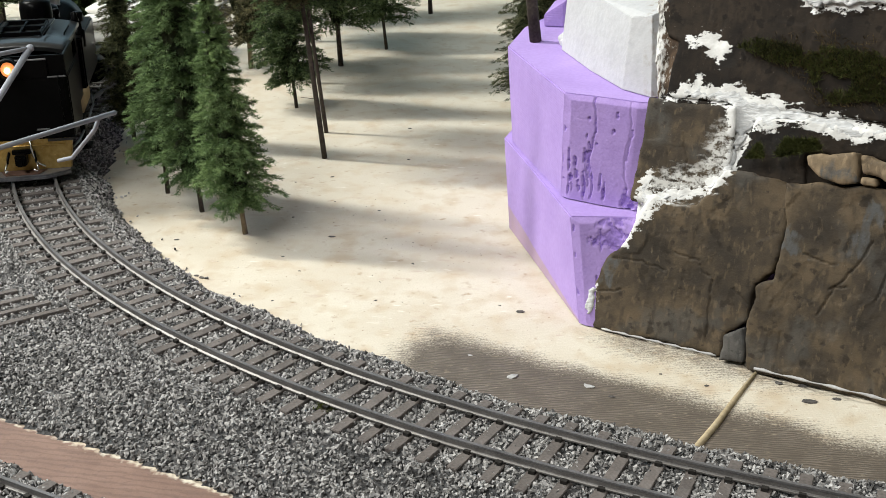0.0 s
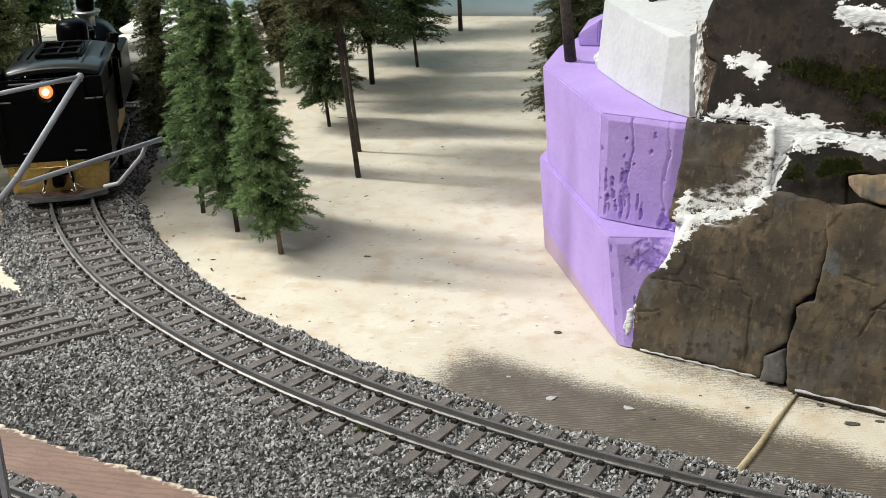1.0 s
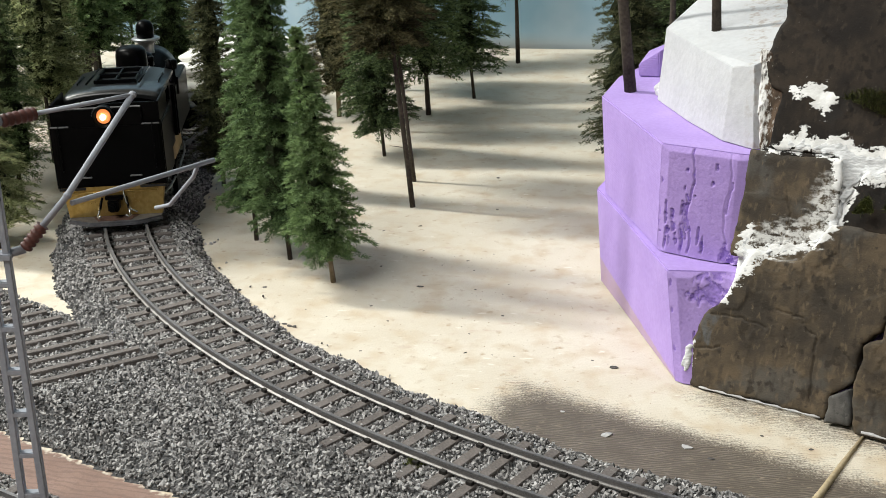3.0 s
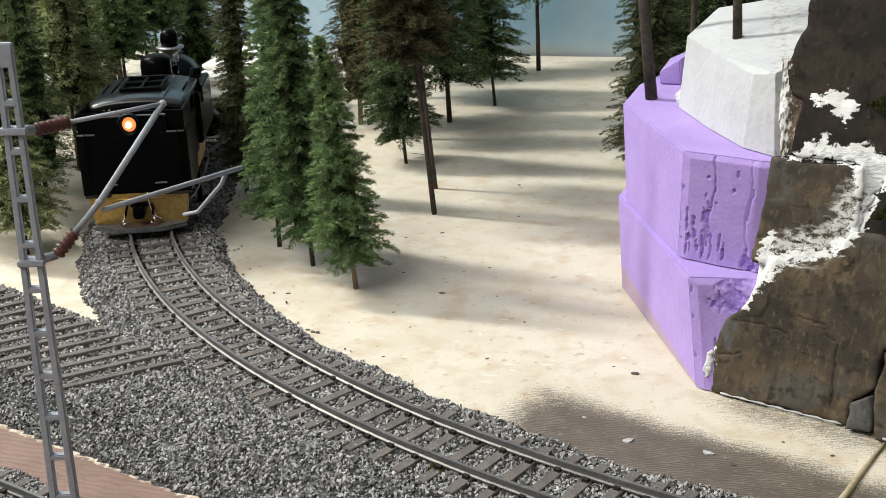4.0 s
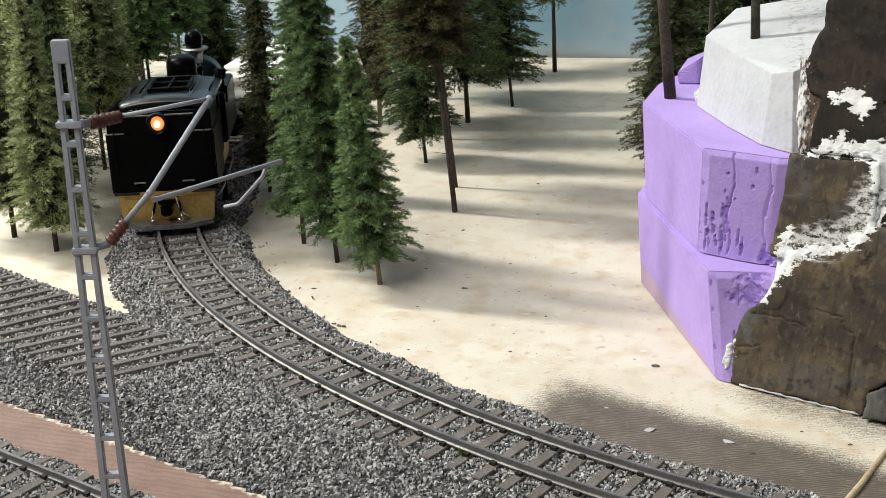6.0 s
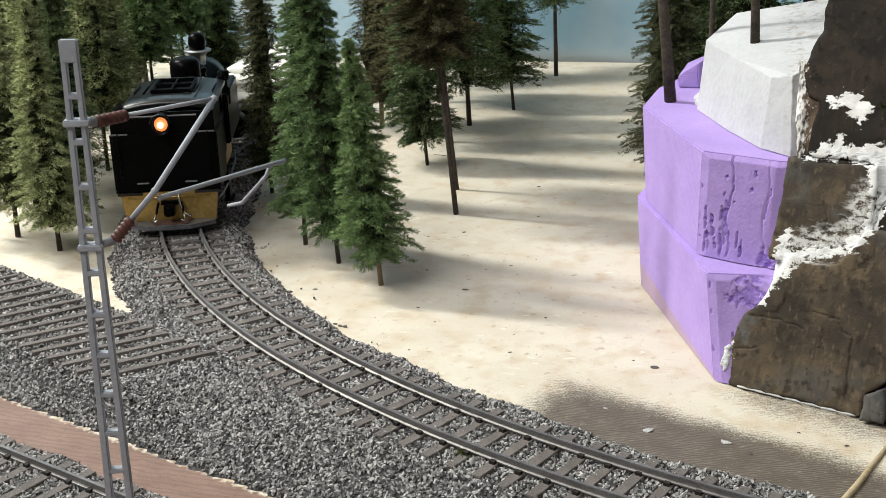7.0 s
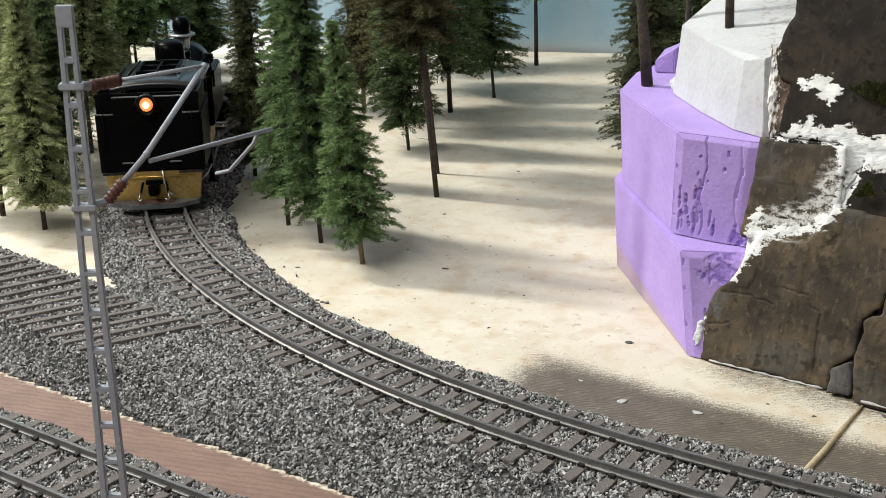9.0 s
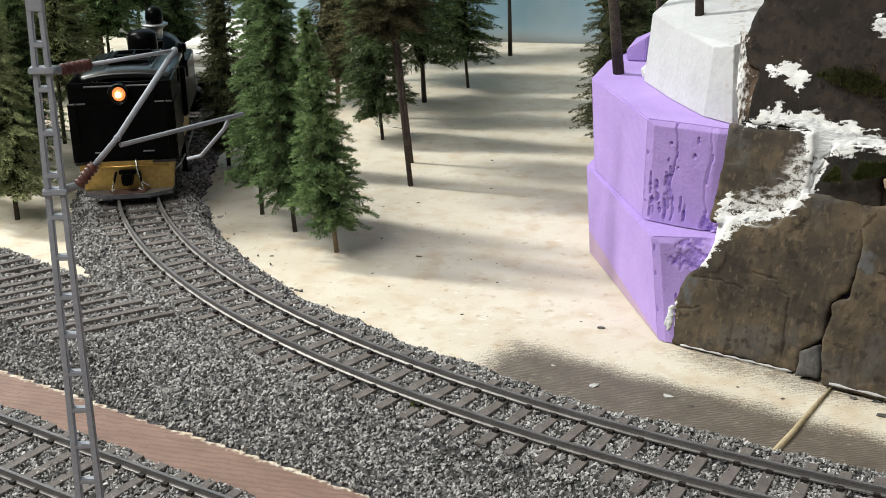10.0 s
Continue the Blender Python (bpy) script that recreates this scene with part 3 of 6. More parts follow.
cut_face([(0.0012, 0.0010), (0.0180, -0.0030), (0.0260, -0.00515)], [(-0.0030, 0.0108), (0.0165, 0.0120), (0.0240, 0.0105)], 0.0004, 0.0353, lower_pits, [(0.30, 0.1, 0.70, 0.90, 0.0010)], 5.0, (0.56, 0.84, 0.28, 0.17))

# ---- the white block on top ----
# brown stain soaked into the plaster beside the rock
nt = M_STYRO.node_tree
geo = nt.nodes.new("ShaderNodeNewGeometry")
where = nt.nodes.new("ShaderNodeSeparateXYZ")
join(geo.outputs["Position"], where.inputs[0])
soak = arith("MULTIPLY_ADD", arith("SUBTRACT", noise_at(160.0), 0.5), 0.010, where.outputs["X"])
soak = arith("MULTIPLY", rising(soak, 0.0185, 0.0225), arith("MULTIPLY", rising(noise_at(420.0, 7.0), 0.48, 0.66), 0.5))
clean = nt.nodes["Principled BSDF"].inputs["Base Color"].links[0].from_socket
join(blend(soak, clean, (0.20, 0.135, 0.085)), nt.nodes["Principled BSDF"].inputs["Base Color"])
white = thing("plaster_block", "white plastered foam block on the purple cliff", "plaster block")
bm = bmesh.new()
prism(bm, [(-0.0112, 0.0930), (0.0010, 0.0610), (0.0128, 0.0360), (0.0226, 0.0262), (0.075, 0.050), (0.090, 0.120), (-0.0020, 0.125)], 0.0732, 0.10,
      [(-0.0088, 0.0950, 0.1003), (0.0035, 0.0640, 0.0990), (0.0150, 0.0370, 0.0980), (0.0217, 0.0306, 0.1000), (0.075, 0.070, 0.121), (0.090, 0.120, 0.122), (0.0020, 0.120, 0.1070)], bevel=0.0002)
part("body", bm, M_STYRO, white)
bm = bmesh.new()
bmesh.ops.create_icosphere(bm, subdivisions=3, radius=0.003, matrix=Matrix.Translation((-0.0095, 0.0955, 0.0765)))
for v in bm.verts:
    v.co += v.normal * 0.0008 * noise.noise(v.co * 500)
part("plaster_lump", bm, M_PLASTER, white)

# ---- cast rock face: pieces set side by side on one leaning plane ----
ROCK_O, ROCK_U = Vector((0.0061, -0.0005, 0.0)), Vector((0.922, -0.387, 0.0)).normalized()
ROCK_OUT = Vector((-0.387, -0.922, 0.0)).normalized()
ROCK_V = Vector((0, 0, math.cos(radians(18)))) - ROCK_OUT * math.sin(radians(18))
ROCK_N = ROCK_U.cross(ROCK_V)
CELL = 0.0004
gu, gv = np.meshgrid(np.arange(-0.004, 0.130, CELL), np.arange(-0.004, 0.140, CELL))


def inside(poly, u, v):
    """Even-odd test for arrays against an outline in millimetres."""
    hit = np.zeros(u.shape, bool)
    n = len(poly)
    for i in range(n):
        (u0, v0), (u1, v1) = poly[i], poly[(i + 1) % n]
        u0, v0, u1, v1 = u0 / 1000, v0 / 1000, u1 / 1000, v1 / 1000
        if v0 == v1:
            continue
        cross = ((v0 > v) != (v1 > v)) & (u < (u1 - u0) * (v - v0) / (v1 - v0) + u0)
        hit ^= cross
    return hit


def depth_in(poly, u, v):
    """Signed distance into an outline in millimetres, positive inside, in metres."""
    best = np.full(u.shape, 9.0)
    for (u0, v0), (u1, v1) in zip(poly, poly[1:] + poly[:1]):
        u0, v0, du, dv = u0 / 1000, v0 / 1000, (u1 - u0) / 1000, (v1 - v0) / 1000
        f = np.clip(((u - u0) * du + (v - v0) * dv) / (du * du + dv * dv + 1e-12), 0, 1)
        best = np.minimum(best, np.hypot(u - u0 - f * du, v - v0 - f * dv))
    return np.where(inside(poly, u, v), best, -best)


CRACKS = [[(2, 25), (6.5, 25.0), (14.1, 25.3), (21.9, 24.0)], [(24.8, 30.6), (30.7, 29.4), (33.1, 29.5), (34.6, 25.8), (37.9, 24.9)], [(45.4, 22.6), (51.7, 18.0)], [(-0.2, 12.4), (8.5, 14.7)],
          [(73.7, 20.4), (75.5, 26.6), (77.7, 30.0), (82.6, 37.5), (85.6, 45.2)], [(66.3, 38.0), (76.5, 36.3)], [(75.8, 28.9), (80.3, 30.9)], [(20, 70), (23, 60), (22, 50)], [(38.2, 24.0), (39.8, 4.0)],
          [(88, 52), (92, 40), (90, 28)]]


def rough_rock(u, v, seed, size=0.017):
    """Slate-like relief in metres: flat tilted facets that run into each other, a few cracks, fine roughness."""
    r = np.random.default_rng(int(seed * 100))
    count = int(0.14 * 0.15 / (size * size))
    pu, pv = r.uniform(-0.005, 0.135, count), r.uniform(-0.005, 0.145, count)
    lift, tu, tv = r.uniform(-0.00022, 0.00022, count), r.uniform(-0.028, 0.028, count), r.uniform(-0.032, 0.024, count)
    wu_, wv_ = u + 0.0008 * fbm(u, v, 300.0, seed), v + 0.0008 * fbm(u, v, 300.0, seed + 5)
    far = [np.hypot((wu_ - pu[k]) * 1.3, wv_ - pv[k]) for k in range(count)]
    best = np.min(far, axis=0)
    total, out = np.zeros(u.shape), np.zeros(u.shape)
    for k in range(count):
        w = np.exp(-(far[k] - best) / 0.00022)
        total += w
        out += w * (lift[k] + tu[k] * (u - pu[k]) + tv[k] * (v - pv[k]))
    out /= total
    wa, wb = u + 0.0005 * fbm(u, v, 1100.0, seed), v + 0.0005 * fbm(u, v, 1100.0, seed + 2)
    for path in CRACKS:
        d = np.full(u.shape, 9.0)
        for (u0, v0), (u1, v1) in zip(path, path[1:]):
            u0, v0, du, dv = u0 / 1000, v0 / 1000, (u1 - u0) / 1000, (v1 - v0) / 1000
            f = np.clip(((wa - u0) * du + (wb - v0) * dv) / (du * du + dv * dv), 0, 1)
            d = np.minimum(d, np.hypot(wa - u0 - f * du, wb - v0 - f * dv))
        out -= 0.0013 * np.exp(-(d / 0.00020) ** 2)
    # thin layers split off along sharp broken edges
    layer = 1.3 * fbm(u + 0.3 * v, v, 70.0, seed + 6) + 0.16 * fbm(u, v, 1200.0, seed + 9)
    split = np.floor(layer) + np.clip((layer - np.floor(layer)) / 0.10, 0, 1)
    flake = np.clip((fbm(u, 0.6 * v, 330.0, seed + 8) - 0.55) / 0.06, 0, 1)
    return out + 0.00030 * split - 0.00022 * flake + 0.00005 * fbm(u, 0.5 * v, 1700.0, seed + 7)


def relief_patch(name, mask, out, material, parent, label="", rim=0.0016, smooth=False):
    """The cells of the plane where mask holds, set forward by out, with rounded rims and sides going back."""
    deep = mask.astype(float)
    inner = mask.copy()
    for k in range(4):
        grown = inner.copy()
        grown[1:, :] &= inner[:-1, :]
        grown[:-1, :] &= inner[1:, :]
        grown[:, 1:] &= inner[:, :-1]
        grown[:, :-1] &= inner[:, 1:]
        inner = grown
        deep += inner
    back = np.interp(deep, [0, 1, 2, 3, 5], [1, 1, 0.45, 0.18, 0]) * rim
    o = out - back
    rows, cols = mask.shape
    use = mask[:-1, :-1] & mask[1:, :-1] & mask[:-1, 1:] & mask[1:, 1:]
    number = -np.ones(mask.shape, int)
    need = np.zeros(mask.shape, bool)
    for a in (slice(0, -1), slice(1, None)):
        for b in (slice(0, -1), slice(1, None)):
            need[a, b] |= use
    number[need] = np.arange(need.sum())
    base = np.array(ROCK_O)
    P = base + gu[need][:, None] * np.array(ROCK_U) + gv[need][:, None] * np.array(ROCK_V) + o[need][:, None] * np.array(ROCK_N)
    Q = P - 0.008 * np.array(ROCK_N)
    n = len(P)
    a, b, c, d = number[:-1, :-1][use], number[:-1, 1:][use], number[1:, 1:][use], number[1:, :-1][use]
    faces = [np.stack([a, b, c, d], -1)]
    pad = np.pad(use, 1)
    for shift, e0, e1 in (((0, 1), a, b), ((2, 1), c, d), ((1, 0), d, a), ((1, 2), b, c)):
        other = pad[shift[0]:shift[0] + rows - 1, shift[1]:shift[1] + cols - 1][use]
        p, q = e0[~other], e1[~other]
        faces.append(np.stack([p, p + n, q + n, q], -1))
    # round off the stair-stepped rim
    rim_a, rim_b = np.concatenate([f[:, 0] for f in faces[1:]]), np.concatenate([f[:, 3] for f in faces[1:]])
    for k in range(4):
        total, count = np.zeros_like(P), np.zeros(n)
        for e0, e1 in ((rim_a, rim_b), (rim_b, rim_a)):
            np.add.at(total, e0, P[e1])
            np.add.at(count, e0, 1)
        on_rim = count > 0
        P[on_rim] = 0.4 * P[on_rim] + 0.6 * total[on_rim] / count[on_rim][:, None]
    Q = P - 0.008 * np.array(ROCK_N)
    verts = np.concatenate([P, Q])
    verts[:, 2] = np.maximum(verts[:, 2], 0.0006)
    ob = raw(name, verts, np.concatenate(faces), material, parent, smooth, label)
    for key, field in (("plaster", WHITE), ("wash", WASH), ("slate", SLATE), ("stain", STAIN)):
        layer = ob.data.attributes.new(key, "FLOAT", "POINT")
        layer.data.foreach_set("value", np.tile(field[need], 2).astype(np.float32))
    return ob


wu, wv = gu + 0.0012 * fbm(gu, gv, 260.0, 1.0), gv + 0.0012 * fbm(gu, gv, 260.0, 9.0)
cliff = thing("rock_face", "brown cast rock face bedded in white plaster against the foam", "rock")
R_LOW = [(0, 0), (-1.5, 15), (1, 24.3), (5.5, 28), (9, 37.4), (12.5, 46.6), (28, 46.4), (37, 60), (58.6, 58.5), (58.4, 40), (56.6, 29.0), (52.2, 25.0), (52.3, 13), (45.9, 8), (45.2, 0.4)]
R_RIGHT = [(52.8, 25.0), (54.7, 26.8), (58.4, 27.7), (57.9, 30.7), (59.1, 41.9), (58.4, 49.8), (57.4, 58.7), (70, 60.2), (84.2, 61.2), (100, 62), (150, 60), (150, -2), (96, -2), (55.4, -1), (52.8, 7.4), (53.6, 15.8), (54.1, 21.9)]
R_FOOT = [(46.2, 8.4), (51.8, 12), (54.2, 0.6), (45.8, 0)]
R_UPPER = [(5.8, 79.4), (36.2, 79.6), (37.2, 70), (37.0, 56), (30, 46), (28, 44), (6, 44)]
R_TOP = [(10, 150), (150, 150), (150, 81), (81, 80), (49, 80), (30, 80.4), (10.5, 80.4), (11.6, 86), (11.4, 92), (12.4, 98.4), (9.0, 99.1), (5.8, 103.3), (4.3, 108.7), (6.5, 117.1), (8.5, 121.8)]
R_SEAM = [(2.5, 112), (7, 112), (10, 102), (17, 100), (17, 80.2), (9.8, 79.2), (7.0, 78.6), (5.1, 94.1), (4.2, 103.2)]
R_LEDGE = [(63.4, 68.2), (66.7, 69.6), (77.0, 70.7), (77.9, 68.5), (79.2, 61.4), (73.7, 60.6), (67.4, 60.9), (63.8, 65.0)]
R_LEDGE_END = [(77.8, 70.3), (85.3, 69.6), (95, 70.5), (110, 70), (110, 62), (86.6, 62.4), (84.8, 64.2), (79.4, 64.1), (78.6, 67.2)]
R_LEDGE_BIT = [(79.4, 63.7), (83.9, 63.9), (84.2, 60.8), (79.6, 60.8)]
R_MID = [(37, 60.3), (43, 77), (54, 78.5), (83, 78), (150, 79), (150, 63), (111, 62.3), (110.5, 70.3), (62, 68.6), (62, 58), (55, 56), (36, 56)]
P_BAND = [(10.4, 79.3), (15, 81.3), (16, 84.7), (18.1, 85.9), (20.2, 84.5), (21.1, 88.4), (22.9, 87.8), (23.5, 85.2), (28.7, 85.5), (32, 85.9), (36.9, 87.2), (37.8, 84.1), (41.2, 83.4), (46.6, 85.1), (50.3, 82.1), (54.1, 82.6), (62.8, 80.2), (67.9, 82.3), (74.5, 79.8), (130, 80), (130, 75.5), (82.6, 76.6), (74.8, 73.6), (63.8, 74.8), (56.5, 76.6), (49.6, 76.4), (49.9, 72.5), (43.5, 74.1), (41.6, 72.4), (40.3, 68), (39.4, 59.9), (35.5, 53.0), (26.3, 48.4), (20, 46.5), (15.8, 44.3), (13.4, 39.0), (9.0, 34.2), (8.2, 29.1), (5.1, 28), (7.4, 38.8), (7.7, 47.0), (9.1, 54.0), (12.5, 56.1), (12, 49), (20, 50.2), (28, 52), (34, 57), (36.4, 70), (32.5, 79.3), (25.9, 80.4)]
P_WASH = [(7.7, 40), (8.5, 54.5), (16.8, 58.3), (26.8, 60), (27.8, 68.4), (31, 75.3), (38, 80), (41, 74), (39.5, 58), (35.6, 52.3), (26.8, 46.0), (15.8, 44.3)]
P_SPOT = [(15.1, 99.9), (20.2, 102.0), (25.5, 102.3), (26.6, 100.3), (29.8, 99.9), (29.6, 95.9), (27.0, 92.0), (25.2, 94.4), (23.2, 95.3), (22.1, 97.5), (16.9, 97.1)]
P_FOOT = [(-3.0, 13.0), (-0.8, 14.4), (-0.3, 9), (-0.9, 4), (-2.0, 2.6), (-2.4, 6.2), (-3.9, 5.2), (-3.9, 7.4), (-2.9, 9.5)]
P_TOP = [(47, 117), (53, 111.7), (58, 113), (64, 113), (72, 115), (80, 113.5), (130, 114), (130, 120), (48, 120)]
WHITE = np.max([depth_in(p, gu, gv) for p in (P_BAND, P_SPOT, P_FOOT, P_TOP)], axis=0)
WASH = depth_in(P_WASH, gu, gv)
G_SLAB = [(57.5, 44.6), (65.0, 45.0), (67.9, 36.8), (63.7, 36.7), (58.0, 38.8)]
G_STREAK = [(82.8, 58.9), (86.5, 56.6), (86.5, 49.5), (79.9, 36.9), (76.5, 36.3), (78.2, 42.4), (80.8, 50.7)]
G_LEDGE = [(66, 66.5), (77.5, 67.5), (79, 61), (69, 61)]
G_EDGE = [(-1, 15), (1, 25), (6, 24), (5, 15)]
D_BLOT = [(32.4, 43.0), (38.9, 45.2), (39.6, 40.9), (35.0, 39.6)]
D_PATCH = [(14.0, 35.0), (24.9, 35.0), (24.6, 29.6), (16.4, 29.6)]
D_BAND = [(36.8, 27), (39.2, 25), (40.8, 4), (38.2, 4)]
SLATE = np.max([depth_in(p, gu, gv) for p in (G_SLAB, G_STREAK, G_LEDGE, G_EDGE)], axis=0)
STAIN = np.max([depth_in(p, gu, gv) for p in (D_BLOT, D_PATCH, D_BAND)], axis=0)


nt = M_SEAM.node_tree
geo = nt.nodes.new("ShaderNodeNewGeometry")
where = nt.nodes.new("ShaderNodeSeparateXYZ")
join(geo.outputs["Position"], where.inputs[0])
run = nt.nodes.new("ShaderNodeMapping")
run.inputs["Scale"].default_value = (1.0, 1.0, 0.25)
join(geo.outputs["Position"], run.inputs["Vector"])
soak = arith("MULTIPLY_ADD", arith("SUBTRACT", noise_at(900.0, 8.0, run.outputs[0]), 0.5), 0.016, where.outputs["X"])
rust = blend(rising(noise_at(260.0, 6.0, run.outputs[0]), 0.36, 0.60), (0.024, 0.017, 0.012), (0.105, 0.070, 0.047))
rust = blend(arith("MULTIPLY", rising(noise_at(2200.0, 5.0, run.outputs[0]), 0.60, 0.66), 0.7), rust, (0.48, 0.45, 0.42))
chalk = blend(rising(noise_at(260.0, 5.0), 0.35, 0.65), (0.60, 0.585, 0.56), (0.76, 0.76, 0.755))
join(blend(rising(soak, 0.0236, 0.0266), chalk, rust), nt.nodes["Principled BSDF"].inputs["Base Color"])
SLATE_GREY = (0.088, 0.091, 0.093)


def rock_material(name, brown, dark, grey, rough_bump=0.35, gloss=0.16):
    """Stained cast rock; thin white plaster lies on it in torn strokes inside the smeared outlines."""
    global nt, geo
    m = bpy.data.materials.new(name)
    m.use_nodes = True
    nt = m.node_tree
    geo = nt.nodes.new("ShaderNodeNewGeometry")
    hang = nt.nodes.new("ShaderNodeMapping")
    hang.inputs["Scale"].default_value = (1.0, 1.0, 0.35)
    join(geo.outputs["Position"], hang.inputs["Vector"])
    swipe = nt.nodes.new("ShaderNodeMapping")
    swipe.inputs["Rotation"].default_value = (0, radians(38), 0)
    swipe.inputs["Scale"].default_value = (0.28, 1.0, 1.0)
    join(geo.outputs["Position"], swipe.inputs["Vector"])
    deep, pale = tuple(c * 0.6 for c in dark), tuple(c * 1.45 for c in brown)
    colour = blend(rising(noise_at(60.0, 6.0), 0.38, 0.60), dark, brown)
    colour = blend(arith("MULTIPLY", rising(noise_at(150.0, 6.0), 0.52, 0.60), 0.55), colour, dark)
    colour = blend(arith("MULTIPLY", rising(noise_at(42.0, 7.0), 0.56, 0.62), 0.55), colour, grey)
    colour = blend(arith("MULTIPLY", rising(noise_at(430.0, 6.0, hang.outputs[0]), 0.50, 0.66), 0.60), colour, dark)
    colour = blend(arith("MULTIPLY", rising(noise_at(620.0, 6.0, hang.outputs[0]), 0.58, 0.70), 0.50), colour, pale)
    colour = blend(arith("MULTIPLY", rising(noise_at(250.0, 7.0), 0.60, 0.66), 0.7), colour, deep)
    for key, paint, share in (("slate", SLATE_GREY, 0.85), ("stain", deep, 0.75)):
        mark = nt.nodes.new("ShaderNodeAttribute")
        mark.attribute_name = key
        ragged = arith("MULTIPLY_ADD", arith("SUBTRACT", noise_at(300.0, 6.0, hang.outputs[0]), 0.5), 0.012, mark.outputs["Fac"])
        ragged = arith("MULTIPLY", rising(ragged, 0.0, 0.0012), arith("MULTIPLY", rising(noise_at(500.0, 5.0, hang.outputs[0]), 0.25, 0.55), share))
        colour = blend(ragged, colour, paint)
    colour = blend(rising(noise_at(1500.0, 4.0), 0.72, 0.76), colour, (0.15, 0.135, 0.115))
    strokes, grit = noise_at(620.0, 5.0, swipe.outputs[0]), noise_at(1500.0, 4.0)
    plaster_at = nt.nodes.new("ShaderNodeAttribute")
    plaster_at.attribute_name = "plaster"
    wash_at = nt.nodes.new("ShaderNodeAttribute")
    wash_at.attribute_name = "wash"
    torn = arith("MULTIPLY_ADD", arith("SUBTRACT", strokes, 0.5), 0.0085, plaster_at.outputs["Fac"])
    torn = arith("MULTIPLY_ADD", arith("SUBTRACT", grit, 0.5), 0.0030, torn)
    thick = rising(torn, -0.0002, 0.0004)
    thin = arith("MULTIPLY_ADD", arith("SUBTRACT", strokes, 0.5), 0.010, wash_at.outputs["Fac"])
    thin = arith("MULTIPLY", rising(thin, 0.0, 0.004), rising(arith("MULTIPLY_ADD", grit, 0.45, strokes), 0.62, 0.80))
    colour = blend(arith("MULTIPLY", thin, 0.85), colour, (0.60, 0.595, 0.58))
    white = blend(rising(noise_at(210.0, 4.0), 0.40, 0.62), (0.60, 0.595, 0.585), (0.80, 0.80, 0.795))
    colour = blend(thick, colour, white)
    p = nt.nodes["Principled BSDF"]
    join(colour, p.inputs["Base Color"])
    join(arith("MULTIPLY_ADD", arith("MAXIMUM", thick, thin), 0.15, 0.65), p.inputs["Roughness"])
    p.inputs["Specular IOR Level"].default_value = gloss
    bump = node("ShaderNodeBump", Strength=rough_bump, Distance=0.0006)
    h1 = arith("MULTIPLY_ADD", noise_at(1500.0, 6.0), 0.55, arith("MULTIPLY", thick, 0.7))
    join(arith("MULTIPLY_ADD", strokes, arith("MULTIPLY", thick, 1.6), h1), bump.inputs["Height"])
    join(bump.outputs["Normal"], p.inputs["Normal"])
    return m


M_ROCK = rock_material("brown_cast_rock", (0.102, 0.076, 0.049), (0.038, 0.031, 0.024), (0.074, 0.072, 0.068))
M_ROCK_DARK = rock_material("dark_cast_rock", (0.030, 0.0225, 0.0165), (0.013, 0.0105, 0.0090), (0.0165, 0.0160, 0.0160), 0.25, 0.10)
M_ROCK_TAN = rock_material("tan_cast_rock", (0.26, 0.195, 0.125), (0.11, 0.082, 0.055), (0.15, 0.14, 0.12))
M_ROCK_GREY = rock_material("grey_cast_rock", (0.095, 0.090, 0.084), (0.046, 0.045, 0.044), (0.092, 0.095, 0.098))
ROCKS = (("lower_rock", R_LOW, 0.002, 1.3, 0.8, M_ROCK), ("right_rock", R_RIGHT, 0.0065, 4.1, 1.2, M_ROCK), ("foot_rock", R_FOOT, 0.0055, 2.2, 0.6, M_ROCK_GREY), ("upper_rock", R_UPPER, 0.0005, 6.6, 0.5, M_ROCK),
         ("top_rock", R_TOP, -0.002, 8.8, 0.8, M_ROCK_DARK), ("ledge_rock", R_LEDGE, 0.0085, 3.9, 0.9, M_ROCK_TAN), ("ledge_rock", R_LEDGE_END, 0.0078, 7.7, 0.9, M_ROCK_TAN), ("ledge_rock", R_LEDGE_BIT, 0.0082, 2.7, 0.7, M_ROCK_TAN), ("middle_rock", R_MID, -0.001, 5.2, 0.8, M_ROCK_DARK))
under = np.full(gu.shape, -0.0022)
for name, outline, out, seed, rough, stuff in ROCKS:
    mask = inside(outline, wu, wv)
    face = out + 0.55 * rough * rough_rock(gu, gv, seed) - (0.06 * np.clip(gv - 0.081, 0, 1) if name == "top_rock" else 0)
    under = np.where(mask, np.maximum(under, face), under)
    relief_patch(name, mask, face, stuff, cliff, "", 0.0006, True)
for k in range(14):
    under = 0.2 * (under + np.roll(under, 1, 0) + np.roll(under, -1, 0) + np.roll(under, 1, 1) + np.roll(under, -1, 1))
relief_patch("stained_seam", inside(R_SEAM, wu, wv), -0.0036 + 0.0005 * fbm(gu, 0.4 * gv, 700.0, 3.0), M_SEAM, cliff, "white plaster streaked with brown stain beside the rock", 0.0004, True)
# added backing sheet, keeps the purple foam from showing between the rocks
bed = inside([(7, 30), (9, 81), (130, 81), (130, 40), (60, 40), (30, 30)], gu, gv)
relief_patch("rock_backing", bed, -0.0026 + 0.0003 * fbm(gu, gv, 500.0, 2.0), M_ROCK_DARK, cliff, "dark backing sheet behind the rocks", 0.0006, True)
